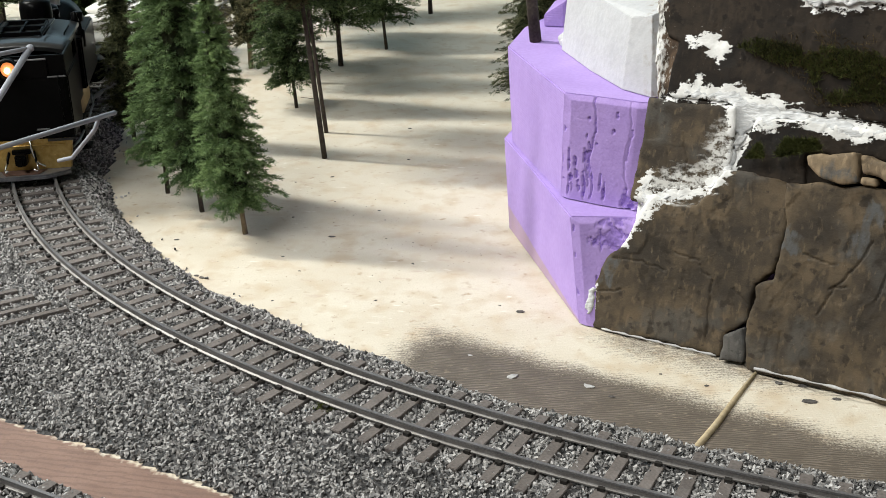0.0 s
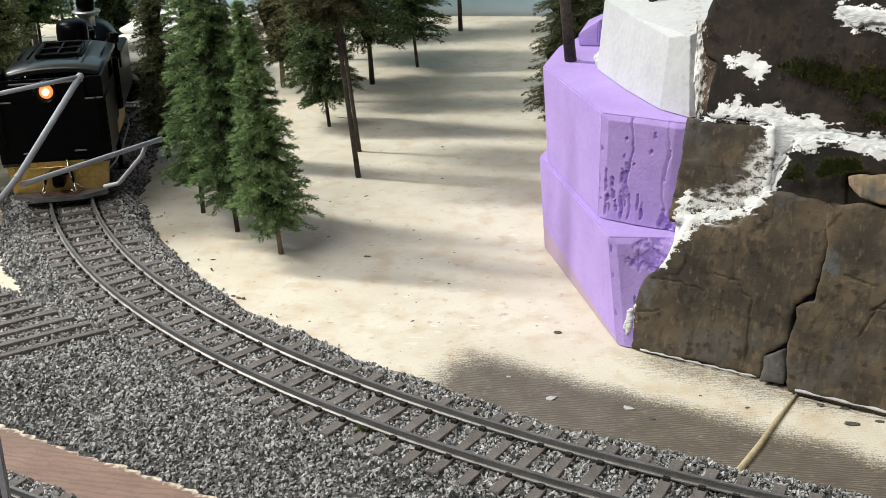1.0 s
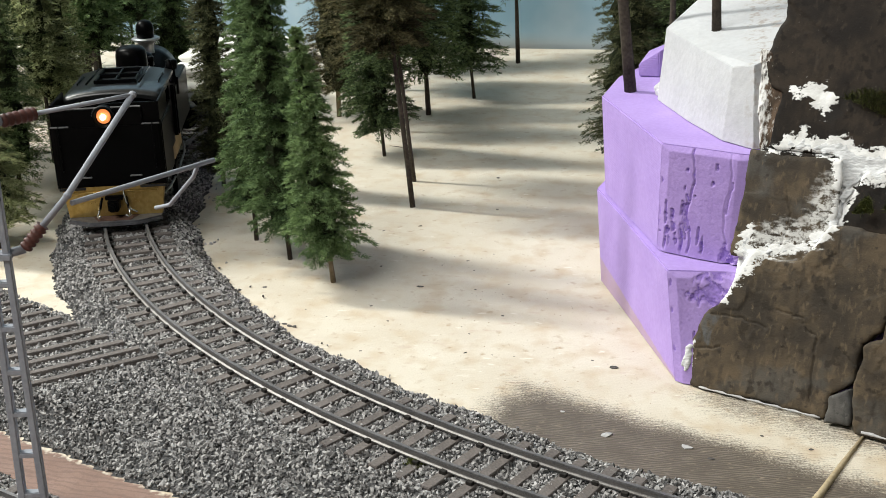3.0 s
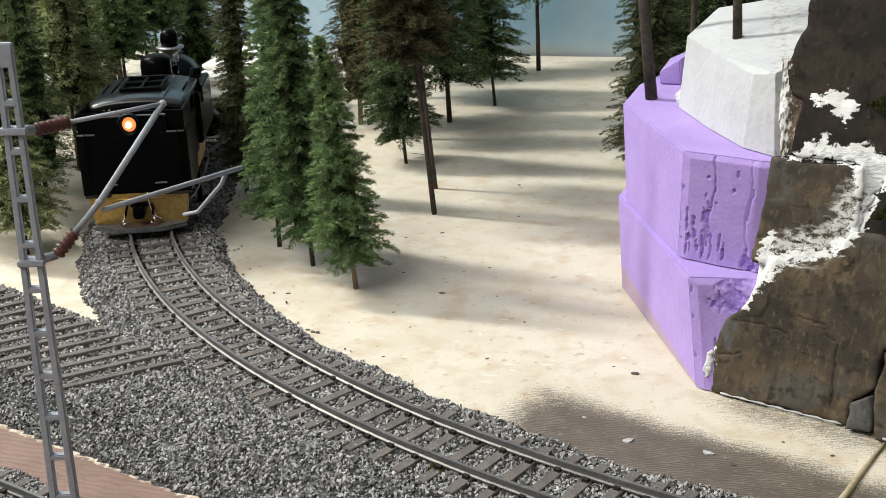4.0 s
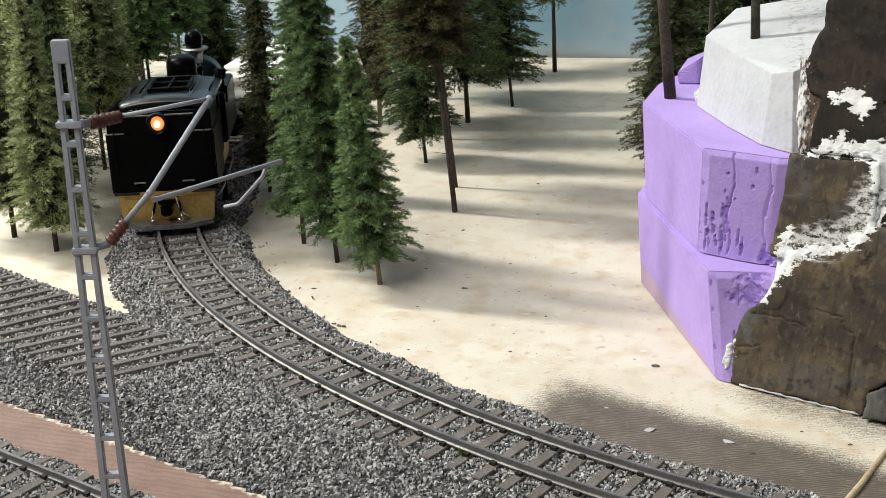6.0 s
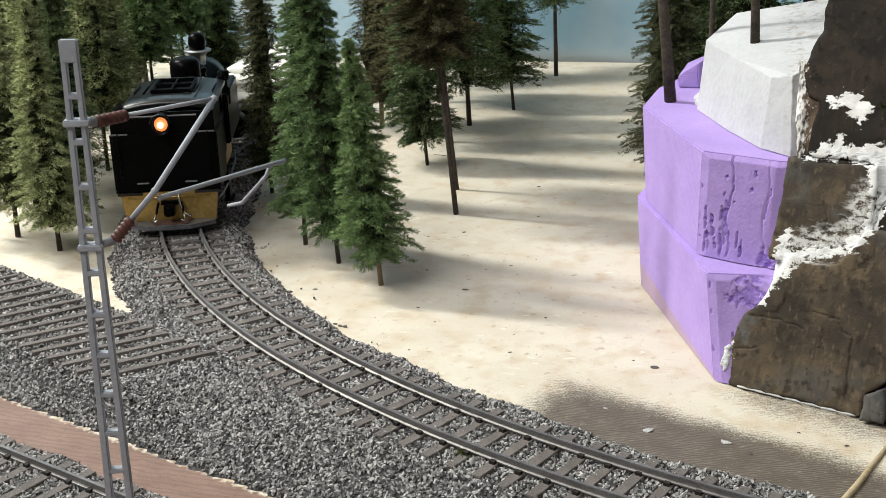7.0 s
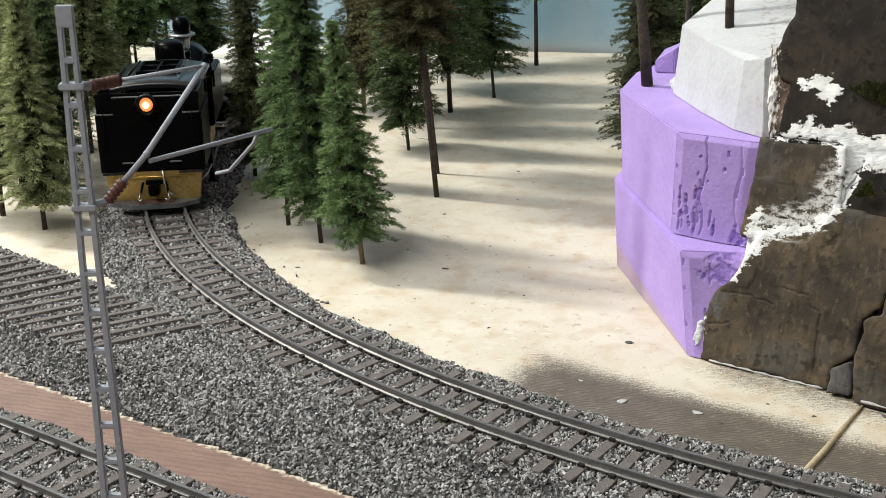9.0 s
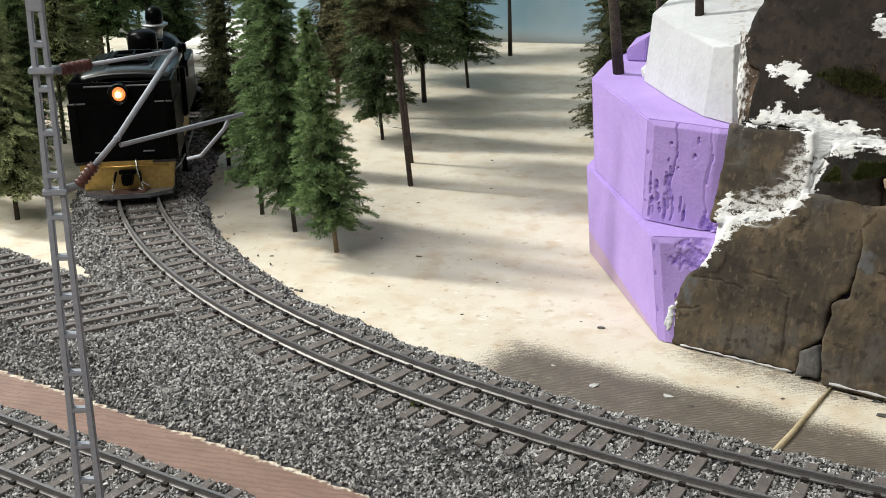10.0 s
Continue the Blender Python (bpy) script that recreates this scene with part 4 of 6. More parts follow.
def pieces(mask, least):
    """The connected pieces of a mask, largest first."""
    left, found = mask.copy(), []
    for start in zip(*np.nonzero(mask)):
        if not left[start]:
            continue
        left[start] = False
        queue, cells = [start], []
        while queue:
            i, j = queue.pop()
            cells.append((i, j))
            for a, b in ((i + 1, j), (i - 1, j), (i, j + 1), (i, j - 1)):
                if 0 <= a < mask.shape[0] and 0 <= b < mask.shape[1] and left[a, b]:
                    left[a, b] = False
                    queue.append((a, b))
        if len(cells) >= least:
            one = np.zeros_like(mask)
            one[tuple(np.array(cells).T)] = True
            found.append(one)
    return sorted(found, key=lambda m: -m.sum())


tear = 0.0011 * fbm(gu + 0.7 * gv, 3 * (gv - 0.7 * gu), 700.0, 2.0) + 0.0009 * fbm(gu, gv, 3600.0, 7.0)
ridge = 0.0003 * fbm(gu + 0.7 * gv, 3 * (gv - 0.7 * gu), 420.0, 4.0) + 0.0002 * fbm(gu, gv, 1900.0, 6.0)
for piece in pieces(np.maximum(depth_in(P_BAND, gu, gv), depth_in(P_TOP, gu, gv)) + tear > 0.0011, 30):
    relief_patch("plaster", piece, under + 0.00014 + 0.16 * ridge, M_PLASTER, cliff, "white plaster smeared between the rocks", 0.0003, True)
for piece in pieces(depth_in(P_FOOT, gu, gv) + 0.6 * tear > 0, 12)[:2]:
    relief_patch("plaster", piece, 0.0024 + ridge, M_PLASTER, cliff, "white plaster smeared between the rocks", 0.0005, True)


def on_rock(u, v, out):
    return ROCK_O + ROCK_U * (u / 1000) + ROCK_V * (v / 1000) + ROCK_N * out


# grey lip of the base board of the castings
lip = bmesh.new()
tube(lip, [on_rock(u, 0.0, 0.0024 + 0.0005 * math.sin(u)) + Vector((0, 0, 0.0004)) for u in range(4, 45, 2)], [0.00034 + 0.00016 * math.sin(2.1 * k) for k in range(21)], 6)
part("plaster_lip", lip, M_CHIP_PALE, cliff)
lip = bmesh.new()
tube(lip, [on_rock(u, 0.0, 0.0084 + 0.0007 * math.sin(0.6 * u)) + Vector((0, 0, 0.0003)) for u in range(58, 124, 3)], [0.00038 + 0.00022 * math.sin(1.7 * k) for k in range(22)], 6)
part("plaster_lip", lip, M_CHIP_PALE, cliff)


# ---- tufts: moss on the rock ----
def blades(places, ways, lengths, width, rng_np, flat=0.0):
    """One thin leaf for each place; flat turns their faces upward."""
    n = len(places)
    side = np.cross(ways, rng_np.normal(size=(n, 3)) + np.array((0, 0, flat)))
    side /= np.linalg.norm(side, axis=1)[:, None] + 1e-9
    side *= (width * rng_np.uniform(0.6, 1.3, n))[:, None]
    tip = places + ways * lengths[:, None]
    verts = np.stack([places - side, places + side, tip], 1).reshape(-1, 3)
    return verts, np.arange(n * 3).reshape(-1, 3)


def moss(name, outline, count, out, label, leaf=None):
    r = np.random.default_rng(len(name) + count)
    us, vs = [p[0] for p in outline], [p[1] for p in outline]
    u, v = r.uniform(min(us), max(us), count * 3), r.uniform(min(vs), max(vs), count * 3)
    keep = inside(outline, u / 1000, v / 1000) & (fbm(u / 1000, v / 1000, 300.0, 2.0) > -0.25)
    u, v = u[keep][:count], v[keep][:count]
    P = np.array(ROCK_O) + np.outer(u / 1000, ROCK_U) + np.outer(v / 1000, ROCK_V) + np.outer(np.full(len(u), out), ROCK_N)
    W = np.array(ROCK_N) * 0.8 + np.array((0, 0, 0.5)) + r.normal(scale=0.55, size=P.shape)
    W /= np.linalg.norm(W, axis=1)[:, None]
    verts, faces = blades(P, W, r.uniform(0.0008, 0.0026, len(P)), 0.00014, r)
    return tagged(raw(name, verts, faces, leaf or M_MOSS), label, "moss", kind="stuff")


moss("moss_patch", [(32.4, 98.5), (37.8, 102), (51.6, 101.1), (72.8, 101.2), (120, 102), (120, 86), (75.4, 86.3), (64.8, 84.2), (58.1, 89.3), (55.8, 94.2), (45.3, 94.5)], 15000, -0.0015, "olive green moss turf growing on the dark rock")
moss("moss_patch", [(40, 97), (44, 104), (60, 106), (90, 106), (120, 104), (120, 84), (75, 84), (60, 83), (54, 90)], 3500, -0.0015, "dry brown moss among the green turf on the rock", M_MOSS_BROWN)
moss("moss_patch", [(42.9, 63.9), (46.5, 69.8), (53.7, 71.5), (63.8, 73), (65.8, 70.3), (54.7, 66.4)], 4600, 0.0045, "olive green moss tuft on a rock ledge")

# ---- trees ----


def tree(name, place, height, base, radius, needles, leaf, seed, label, bark=None, trunk=0.0011, lean=(0.0, 0.0), droop=0.22, bare_twigs=0, ground_z=0.0, length=0.0021, whorl=0.0028, heart=0.44):
    """A model conifer: tapered trunk, and a crown of twigs with thin needles."""
    r = np.random.default_rng(seed)
    ob = thing(name, label, "tree", "model trees", place=Matrix.Translation((place[0], place[1], ground_z)))
    bm = bmesh.new()
    bend = r.uniform(-0.0012, 0.0012, 2)
    pts = []
    for k in range(9):
        f = k / 8
        pts.append((lean[0] * f * height + bend[0] * math.sin(3 * f), lean[1] * f * height + bend[1] * math.sin(3 * f), f * height))
    tube(bm, pts, [trunk * (1.12 - 0.85 * k / 8) * (1.06 if k == 0 else 1.0) * (1 + 0.06 * math.sin(5.1 * k + seed)) for k in range(9)], 8)
    for k in range(bare_twigs):
        z = r.uniform(0.25 * base, base)
        a = r.uniform(0, 6.28)
        c = Vector((lean[0] * z, lean[1] * z, z))
        tube(bm, [c, c + Vector((math.cos(a), math.sin(a), r.uniform(-0.3, 0.5))) * r.uniform(0.003, 0.008)], [0.00022, 0.0001], 4)
    part("trunk", bm, bark or M_BARK, ob)
    levels, arms = max(9, int((height - base) / whorl)), 14
    level = np.repeat(np.arange(levels), arms)
    n = len(level)
    f = (level + r.uniform(0, 0.8, n)) / levels
    way = r.uniform(0, 2 * math.pi, n)
    span = (radius * (1 - f) ** 0.85 * np.where(f < 0.07, 0.60 + 5.7 * f, 1.0) + 0.0014) * r.uniform(0.62, 1.12, n)
    sag = droop * r.uniform(0.7, 1.7, n)
    pick = r.choice(n, int(needles * 1.95), p=(span + 0.003) / (span + 0.003).sum())
    t = r.uniform(0.08, 1.0, len(pick)) ** 0.8
    a, sp = way[pick], span[pick]
    aside = r.uniform(-1, 1, len(pick))
    wide = aside * 0.26 * sp * np.clip(1.15 - t, 0, 0.6)
    z = base + f[pick] * (height - base) + sp * (0.22 * t - 1.25 * sag[pick] * t * t) - 0.25 * np.abs(wide)
    ca, sa = np.cos(a), np.sin(a)
    P = np.stack([ca * sp * t - sa * wide + lean[0] * z, sa * sp * t + ca * wide + lean[1] * z, z], 1) + r.normal(scale=0.0003, size=(len(pick), 3))
    out = np.stack([ca - 0.8 * aside * sa, sa + 0.8 * aside * ca, 0.42 - 2.2 * sag[pick] * t], 1)
    W = out * 0.8 + r.normal(scale=0.40, size=P.shape)
    W /= np.linalg.norm(W, axis=1)[:, None] + 1e-9
    L = r.uniform(0.5, 1.0, len(P)) * length
    verts, faces = blades(P, W, L, 0.00018 * (length / 0.0021) ** 1.3, r, 1.2)
    raw("crown", verts, faces, leaf, ob)
    # ragged dark core: the shade inside the crown, put in as a solid
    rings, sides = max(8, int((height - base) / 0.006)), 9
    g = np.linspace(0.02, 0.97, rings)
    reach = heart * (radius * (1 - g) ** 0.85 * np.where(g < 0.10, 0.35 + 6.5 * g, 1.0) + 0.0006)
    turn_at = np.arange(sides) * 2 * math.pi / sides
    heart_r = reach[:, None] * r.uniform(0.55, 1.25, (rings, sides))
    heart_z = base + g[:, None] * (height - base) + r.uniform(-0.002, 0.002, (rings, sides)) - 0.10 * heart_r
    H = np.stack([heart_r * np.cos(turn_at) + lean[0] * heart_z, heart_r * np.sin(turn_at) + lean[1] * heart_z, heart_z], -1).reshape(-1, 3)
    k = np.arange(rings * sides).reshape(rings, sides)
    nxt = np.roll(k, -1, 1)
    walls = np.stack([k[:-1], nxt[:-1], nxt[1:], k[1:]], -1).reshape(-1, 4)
    raw("crown_shade_core", H, walls, M_CROWN_SHADE, ob, False, "dark core for the shade inside the crown")
    return ob


G, O_, B_, D_ = M_NEEDLE, M_NEEDLE_OLIVE, M_NEEDLE_BROWN, M_NEEDLE_DARK
SPRUCE = "tall dense green spruce tree with drooping twigs"
tree("spruce_tree", (-0.1378, 0.0698), 0.104, 0.0125, 0.0185, 36000, G, 1, "short slim green spruce tree with a bare trunk foot", trunk=0.00095, lean=(-0.085, 0.0), bark=M_BARK_TAN, heart=0.36)
tree("spruce_tree", (-0.1640, 0.0926), 0.170, 0.0135, 0.0190, 57000, G, 2, SPRUCE, trunk=0.0009, lean=(-0.045, 0.0))
tree("spruce_tree", (-0.1872, 0.1140), 0.150, 0.0145, 0.0165, 40000, G, 3, SPRUCE, trunk=0.00095, lean=(0.03, 0.0))
tree("pine_tree", (-0.1280, 0.1685), 0.190, 0.077, 0.0225, 46000, B_, 4, "pine tree with a long bare trunk and a rusty brown crown", trunk=0.00122, lean=(-0.098, 0.0), bare_twigs=8, length=0.0026, heart=0.20)
tree("pine_tree", (-0.1368, 0.2092), 0.200, 0.064, 0.026, 26000, D_, 5, "pine tree with a thin bare trunk and dark crown", trunk=0.00105, lean=(-0.100, 0.0), bare_twigs=6, length=0.0026, heart=0.20)
tree("fir_tree", (-0.1640, 0.2532), 0.160, 0.014, 0.0215, 40000, D_, 6, "green fir tree with open ragged lower twigs", trunk=0.0009, lean=(-0.07, 0.0), length=0.0026, heart=0.26)
tree("fir_tree", (-0.1602, 0.3470), 0.190, 0.024, 0.030, 16000, D_, 7, "dark green fir tree with a stout bare foot", trunk=0.0014, lean=(-0.04, 0.0), length=0.0036, heart=0.20)
tree("fir_tree", (-0.1399, 0.3925), 0.160, 0.020, 0.0255, 16000, D_, 8, "dark green fir tree on a thin bare stem", trunk=0.0009, lean=(-0.08, 0.0), length=0.0036, heart=0.20)
tree("pine_tree", (-0.1282, 0.5053), 0.190, 0.052, 0.036, 12000, D_, 9, "pine tree with a bare trunk before the painted sky", trunk=0.0014, lean=(-0.03, 0.0), length=0.0036, heart=0.20)
tree("rusty_tree", (-0.2150, 0.3370), 0.200, 0.015, 0.026, 26000, B_, 10, "rusty brown conifer with a pale trunk foot", trunk=0.0014, bark=M_BARK_TAN, length=0.0028)
tree("rusty_tree", (-0.2330, 0.1900), 0.190, 0.010, 0.0135, 30000, M_NEEDLE_MOSSY, 11, "slim brown-green conifer beside the curved track", length=0.0024)
tree("olive_tree", (-0.2993, 0.0885), 0.116, 0.012, 0.0200, 34000, O_, 12, "olive green conifer with a dark trunk foot")
tree("olive_tree", (-0.3308, 0.1039), 0.150, 0.014, 0.0210, 28000, O_, 13, "olive green conifer with a dark trunk foot")
tree("olive_tree", (-0.3482, 0.2434), 0.150, 0.022, 0.022, 14000, O_, 14, "olive conifer with a bare lower trunk", length=0.003)
tree("olive_tree", (-0.3400, 0.1600), 0.175, 0.028, 0.024, 20000, O_, 15, "tall olive conifer with a bare lower trunk", length=0.003)
tree("spruce_tree", (-0.3130, 0.1330), 0.150, 0.020, 0.019, 18000, D_, 16, "dark green conifer beside the curved track")
tree("pine_tree", (-0.3445, 0.2191), 0.130, 0.038, 0.024, 14000, O_, 17, "pine tree with a thin bare trunk", bare_twigs=8, length=0.003)
tree("pine_tree", (-0.3393, 0.2746), 0.125, 0.052, 0.022, 14000, G, 18, "pine tree with a thin bare trunk and green crown", bare_twigs=10, length=0.003)
tree("pine_tree", (-0.3371, 0.3145), 0.125, 0.062, 0.026, 12000, G, 19, "pine tree with a thin bare trunk and green crown", bare_twigs=10, length=0.003)
tree("pine_tree", (-0.3753, 0.3217), 0.125, 0.062, 0.026, 12000, O_, 20, "pine tree with a thin bare trunk", bare_twigs=8, length=0.003)
tree("pine_tree", (-0.3965, 0.3745), 0.125, 0.060, 0.028, 12000, O_, 21, "pine tree with a stout bare trunk", trunk=0.0018, bare_twigs=8)
tree("pine_tree", (-0.3611, 0.3487), 0.120, 0.058, 0.026, 12000, G, 22, "pine tree with a thin bare trunk and green crown", bare_twigs=8, length=0.003)
tree("fir_tree", (-0.3640, 0.4300), 0.125, 0.010, 0.024, 16000, D_, 23, "dark green conifer deep in the wood", length=0.0036)
tree("olive_tree", (-0.4200, 0.2300), 0.200, 0.030, 0.030, 12000, O_, 25, "tall olive conifer deep in the wood", length=0.0036)
tree("olive_tree", (-0.3900, 0.1950), 0.190, 0.026, 0.028, 12000, D_, 38, "tall dark conifer deep in the wood", length=0.0036)
tree("olive_tree", (-0.4500, 0.3200), 0.210, 0.030, 0.032, 10000, O_, 39, "tall olive conifer deep in the wood", length=0.0036)
tree("pine_tree", (-0.4220, 0.4120), 0.200, 0.062, 0.030, 14000, O_, 26, "pine tree with a stout bare trunk", trunk=0.002, bare_twigs=8, length=0.0036)
tree("pine_tree", (-0.4150, 0.4970), 0.210, 0.040, 0.022, 12000, G, 27, "pine tree with a bare trunk before the painted sky", trunk=0.002, bare_twigs=8, length=0.0036)
tree("pine_tree", (-0.4500, 0.4700), 0.210, 0.062, 0.036, 14000, O_, 40, "pine tree with a bare trunk before the painted sky", trunk=0.002, bare_twigs=8, length=0.0036)
tree("fir_tree", (-0.2200, 0.4700), 0.200, 0.050, 0.034, 16000, D_, 29, "dark fir tree before the painted sky", trunk=0.002, length=0.0036, heart=0.20)
tree("fir_tree", (-0.1950, 0.4100), 0.190, 0.040, 0.030, 16000, D_, 30, "dark green fir tree with a bare foot", trunk=0.0018, length=0.0036, heart=0.20)
tree("rusty_tree", (-0.1850, 0.3050), 0.200, 0.045, 0.030, 18000, B_, 41, "tall rusty brown conifer with a bare trunk", trunk=0.0016, length=0.0028, heart=0.20)
tree("spruce_tree", (-0.0320, 0.2450), 0.200, 0.008, 0.0225, 66000, M_NEEDLE_MOSSY, 31, "dense brown-green spruce tree behind the foam cliff", length=0.0019, heart=0.54)
# wide dark cores stand in for the shade on these firs
tree("fir_tree", (0.0050, 0.2500), 0.230, 0.016, 0.036, 24000, D_, 32, "dark fir tree behind the foam cliff", length=0.0036, heart=0.62)
tree("fir_tree", (0.0550, 0.2600), 0.240, 0.030, 0.036, 9000, D_, 33, "dark fir tree behind the foam cliff", length=0.0036, heart=0.72)
tree("fir_tree", (-0.0120, 0.3100), 0.220, 0.030, 0.034, 9000, D_, 34, "dark fir tree behind the foam cliff", length=0.0036, heart=0.72)
tree("bare_tree", (-0.0222, 0.1065), 0.160, 0.100, 0.020, 4000, D_, 35, "thick grey trunk pine planted in the purple foam", trunk=0.0021, ground_z=0.0731, lean=(-0.10, 0.0), bare_twigs=3)
tree("bare_tree", (0.0096, 0.0800), 0.160, 0.080, 0.020, 4000, D_, 36, "thick grey trunk pine planted in the white plaster", trunk=0.0016, lean=(-0.03, 0.0), ground_z=0.1000, bare_twigs=3)
tree("bare_tree", (-0.0080, 0.1350), 0.160, 0.070, 0.020, 4000, D_, 37, "thin grey trunk pine planted in the purple foam", trunk=0.0012, ground_z=0.0731, bare_twigs=6)
tree("fir_tree", (-0.4450, 0.3750), 0.220, 0.040, 0.038, 11000, D_, 43, "dark fir tree deep in the wood", length=0.0036)
tree("fir_tree", (-0.4900, 0.4250), 0.220, 0.030, 0.040, 10000, D_, 44, "dark fir tree before the painted sky", length=0.0036)

# ---- flat wagon behind the locomotive, stacked with white sacks ----
WAGON_S = -0.650
wx_, wy_, wa_ = easement(WAGON_S)
WAGON_AT = pose(wx_, wy_, RAIL_TOP, 0, 0, math.degrees(wa_))
wagon = thing("flat_wagon", "dark flat goods wagon coupled behind the locomotive", "wagon", place=WAGON_AT)
HALF_L, HALF_W, DECK = 0.056, 0.0225, 0.0130
for k in range(12):
    bm = bmesh.new()
    x0 = -HALF_L + k * 2 * HALF_L / 12
    box(bm, x0 + 0.0002, x0 + 2 * HALF_L / 12 - 0.0002, -HALF_W, HALF_W, DECK - 0.0016, DECK, 0.0001)
    part("plank", bm, M_CHAIR, wagon)
for side in (-1, 1):
    bm = bmesh.new()
    box(bm, -HALF_L, HALF_L, side * (HALF_W - 0.0020) - 0.0010, side * (HALF_W - 0.0020) + 0.0010, DECK - 0.0062, DECK - 0.0017, 0.0002)
    part("side_sill", bm, M_BLACK, wagon)
    bm = bmesh.new()
    box(bm, side * (HALF_L - 0.0012) - 0.0010, side * (HALF_L - 0.0012) + 0.0010, -HALF_W + 0.0032, HALF_W - 0.0032, DECK - 0.0062, DECK - 0.0017, 0.0002)
    part("end_beam", bm, M_BLACK, wagon)
    bm = bmesh.new()
    box(bm, side * (HALF_L + 0.0035) - 0.0035, side * (HALF_L + 0.0035) + 0.0035, -0.0018, 0.0018, DECK - 0.0080, DECK - 0.0050, 0.0003)
    part("coupler", bm, M_BLACK, wagon)
    for k in range(5):
        bm = bmesh.new()
        at = -HALF_L + 0.012 + k * 0.022
        box(bm, at - 0.0011, at + 0.0011, side * (HALF_W - 0.0009) - 0.0003, side * (HALF_W + 0.0004) + 0.0003, DECK - 0.0058, DECK - 0.0020, 0.0001)
        part("stake_pocket", bm, M_BRIGHT, wagon)
for at in (-0.043, -0.031, 0.031, 0.043):
    bm = bmesh.new()
    lathe(bm, [(0.0006, -0.0112), (0.0012, -0.0110), (0.0040, -0.0098), (0.0044, -0.0084), (0.0049, -0.0080), (0.0049, -0.0076), (0.0012, -0.0074), (0.0012, 0.0074), (0.0049, 0.0076), (0.0049, 0.0080), (0.0044, 0.0084), (0.0040, 0.0098), (0.0012, 0.0110), (0.0006, 0.0112)], sides=20)
    bmesh.ops.transform(bm, matrix=pose(at, 0, 0.0046, 90, 0, 0), verts=bm.verts)
    part("wheelset", bm, M_BLACK, wagon)
bm = bmesh.new()
bmesh.ops.create_uvsphere(bm, u_segments=18, v_segments=12, radius=1)
for v in bm.verts:
    n = Vector(v.co)
    full = 1 / (abs(n.x) ** 3.2 + abs(n.y) ** 3.2 + abs(n.z) ** 3.2) ** (1 / 3.2)
    n = n * full
    thin = 1 - 0.45 * abs(n.y) ** 3
    v.co = Vector((n.x * 0.0047 * (1 - 0.12 * abs(n.y) ** 4), n.y * 0.0111, n.z * 0.0031 * thin * (1 - 0.20 * n.x * n.x) + 0.00018 * noise.noise(n * 3.1)))
for f in bm.faces:
    f.smooth = True
sack = part("sack", bm, M_SACK)
tagged(sack, "plump white cloth sack stacked on the flat wagon", "sack", "sacks on the wagon")
r = random.Random(61)
first = True
for row in range(4):
    count = 11 - (1 if row % 2 else 0) - (1 if row == 3 else 0)
    for side in (-1, 1):
        for k in range(count):
            m = WAGON_AT @ pose((k - (count - 1) / 2) * 0.0093 + r.uniform(-0.0004, 0.0004), side * (0.0107 - (0.0014 if row == 3 else 0)) + r.uniform(-0.0006, 0.0006), DECK + 0.0029 + row * 0.0051, r.uniform(-3, 3), r.uniform(-3, 3), r.uniform(-5, 5))
            if first:
                sack.matrix_world, first = m, False
            else:
                copy_thing(sack, m)

# ---- steam locomotive, tank end first ----
loco = thing("steam_locomotive", "black model steam locomotive with brass beam and lit headlight", "locomotive",
             place=pose(-0.2418, 0.0895, RAIL_TOP, 0, 0, -72.2) @ Matrix.Diagonal((1.0, 0.93, 1.0, 1.0)))
# local axes: x forward, y left, z up from the rail; the front buffer is at x = 0.004


def bits(name, material, maker, label="", parent=None):
    bm = bmesh.new()
    maker(bm)
    return part(name, bm, material, parent or loco, label)


# bunker
def bunker(bm):
    y, z0, z1 = 0.0254, 0.0170, 0.0436
    prism(bm, [(-0.0048, -y), (-0.0036, -y + 0.0022), (-0.0036, y - 0.0022), (-0.0048, y), (-0.034, y), (-0.034, -y)], z0, z1, bevel=0.0005)


body = bits("bunker", M_BLACK, bunker, "gloss black rear bunker")


def bunker_rim(bm):
    y = 0.0246
    box(bm, -0.0068, -0.0056, -y, y, 0.0430, 0.0526, 0.0002)
    box(bm, -0.033, -0.0068, y - 0.001, y, 0.0430, 0.0526, 0.0002)
    box(bm, -0.033, -0.0068, -y, -y + 0.001, 0.0430, 0.0526, 0.0002)
    box(bm, -0.033, -0.0068, -y + 0.001, y - 0.001, 0.0430, 0.0450)


bits("coal_board", M_BLACK, bunker_rim)
housing = bits("lamp_housing", M_BLACK, lambda bm: box(bm, -0.0105, -0.0040, -0.0168, 0.0168, 0.0432, 0.0508, 0.0003), "black box housing round the headlight")
# lighter grey top plate, the reflection on the housing put into its colour
bits("housing_top", M_EDGE, lambda bm: box(bm, -0.0103, -0.0042, -0.0166, 0.0166, 0.0508, 0.0513, 0.0001), "top of the housing with its sheen painted grey", housing)
for side in (-1, 1):
    bits("step_strip", M_EDGE, lambda bm: box(bm, -0.0042, -0.0034, side * 0.0205 - 0.004, side * 0.0205 + 0.004, 0.0434, 0.0439))
    bits("step_iron", M_EDGE, lambda bm: box(bm, -0.0044, -0.0024, side * 0.0115 - 0.0028, side * 0.0115 + 0.0028, 0.0208, 0.0213, 0.0001))
    bits("grab_rail", M_BLACK, lambda bm: tube(bm, [(-0.0038, side * 0.0212, 0.024), (-0.0022, side * 0.0212, 0.025), (-0.0022, side * 0.0212, 0.043), (-0.0038, side * 0.0212, 0.044)], 0.0003, 6))
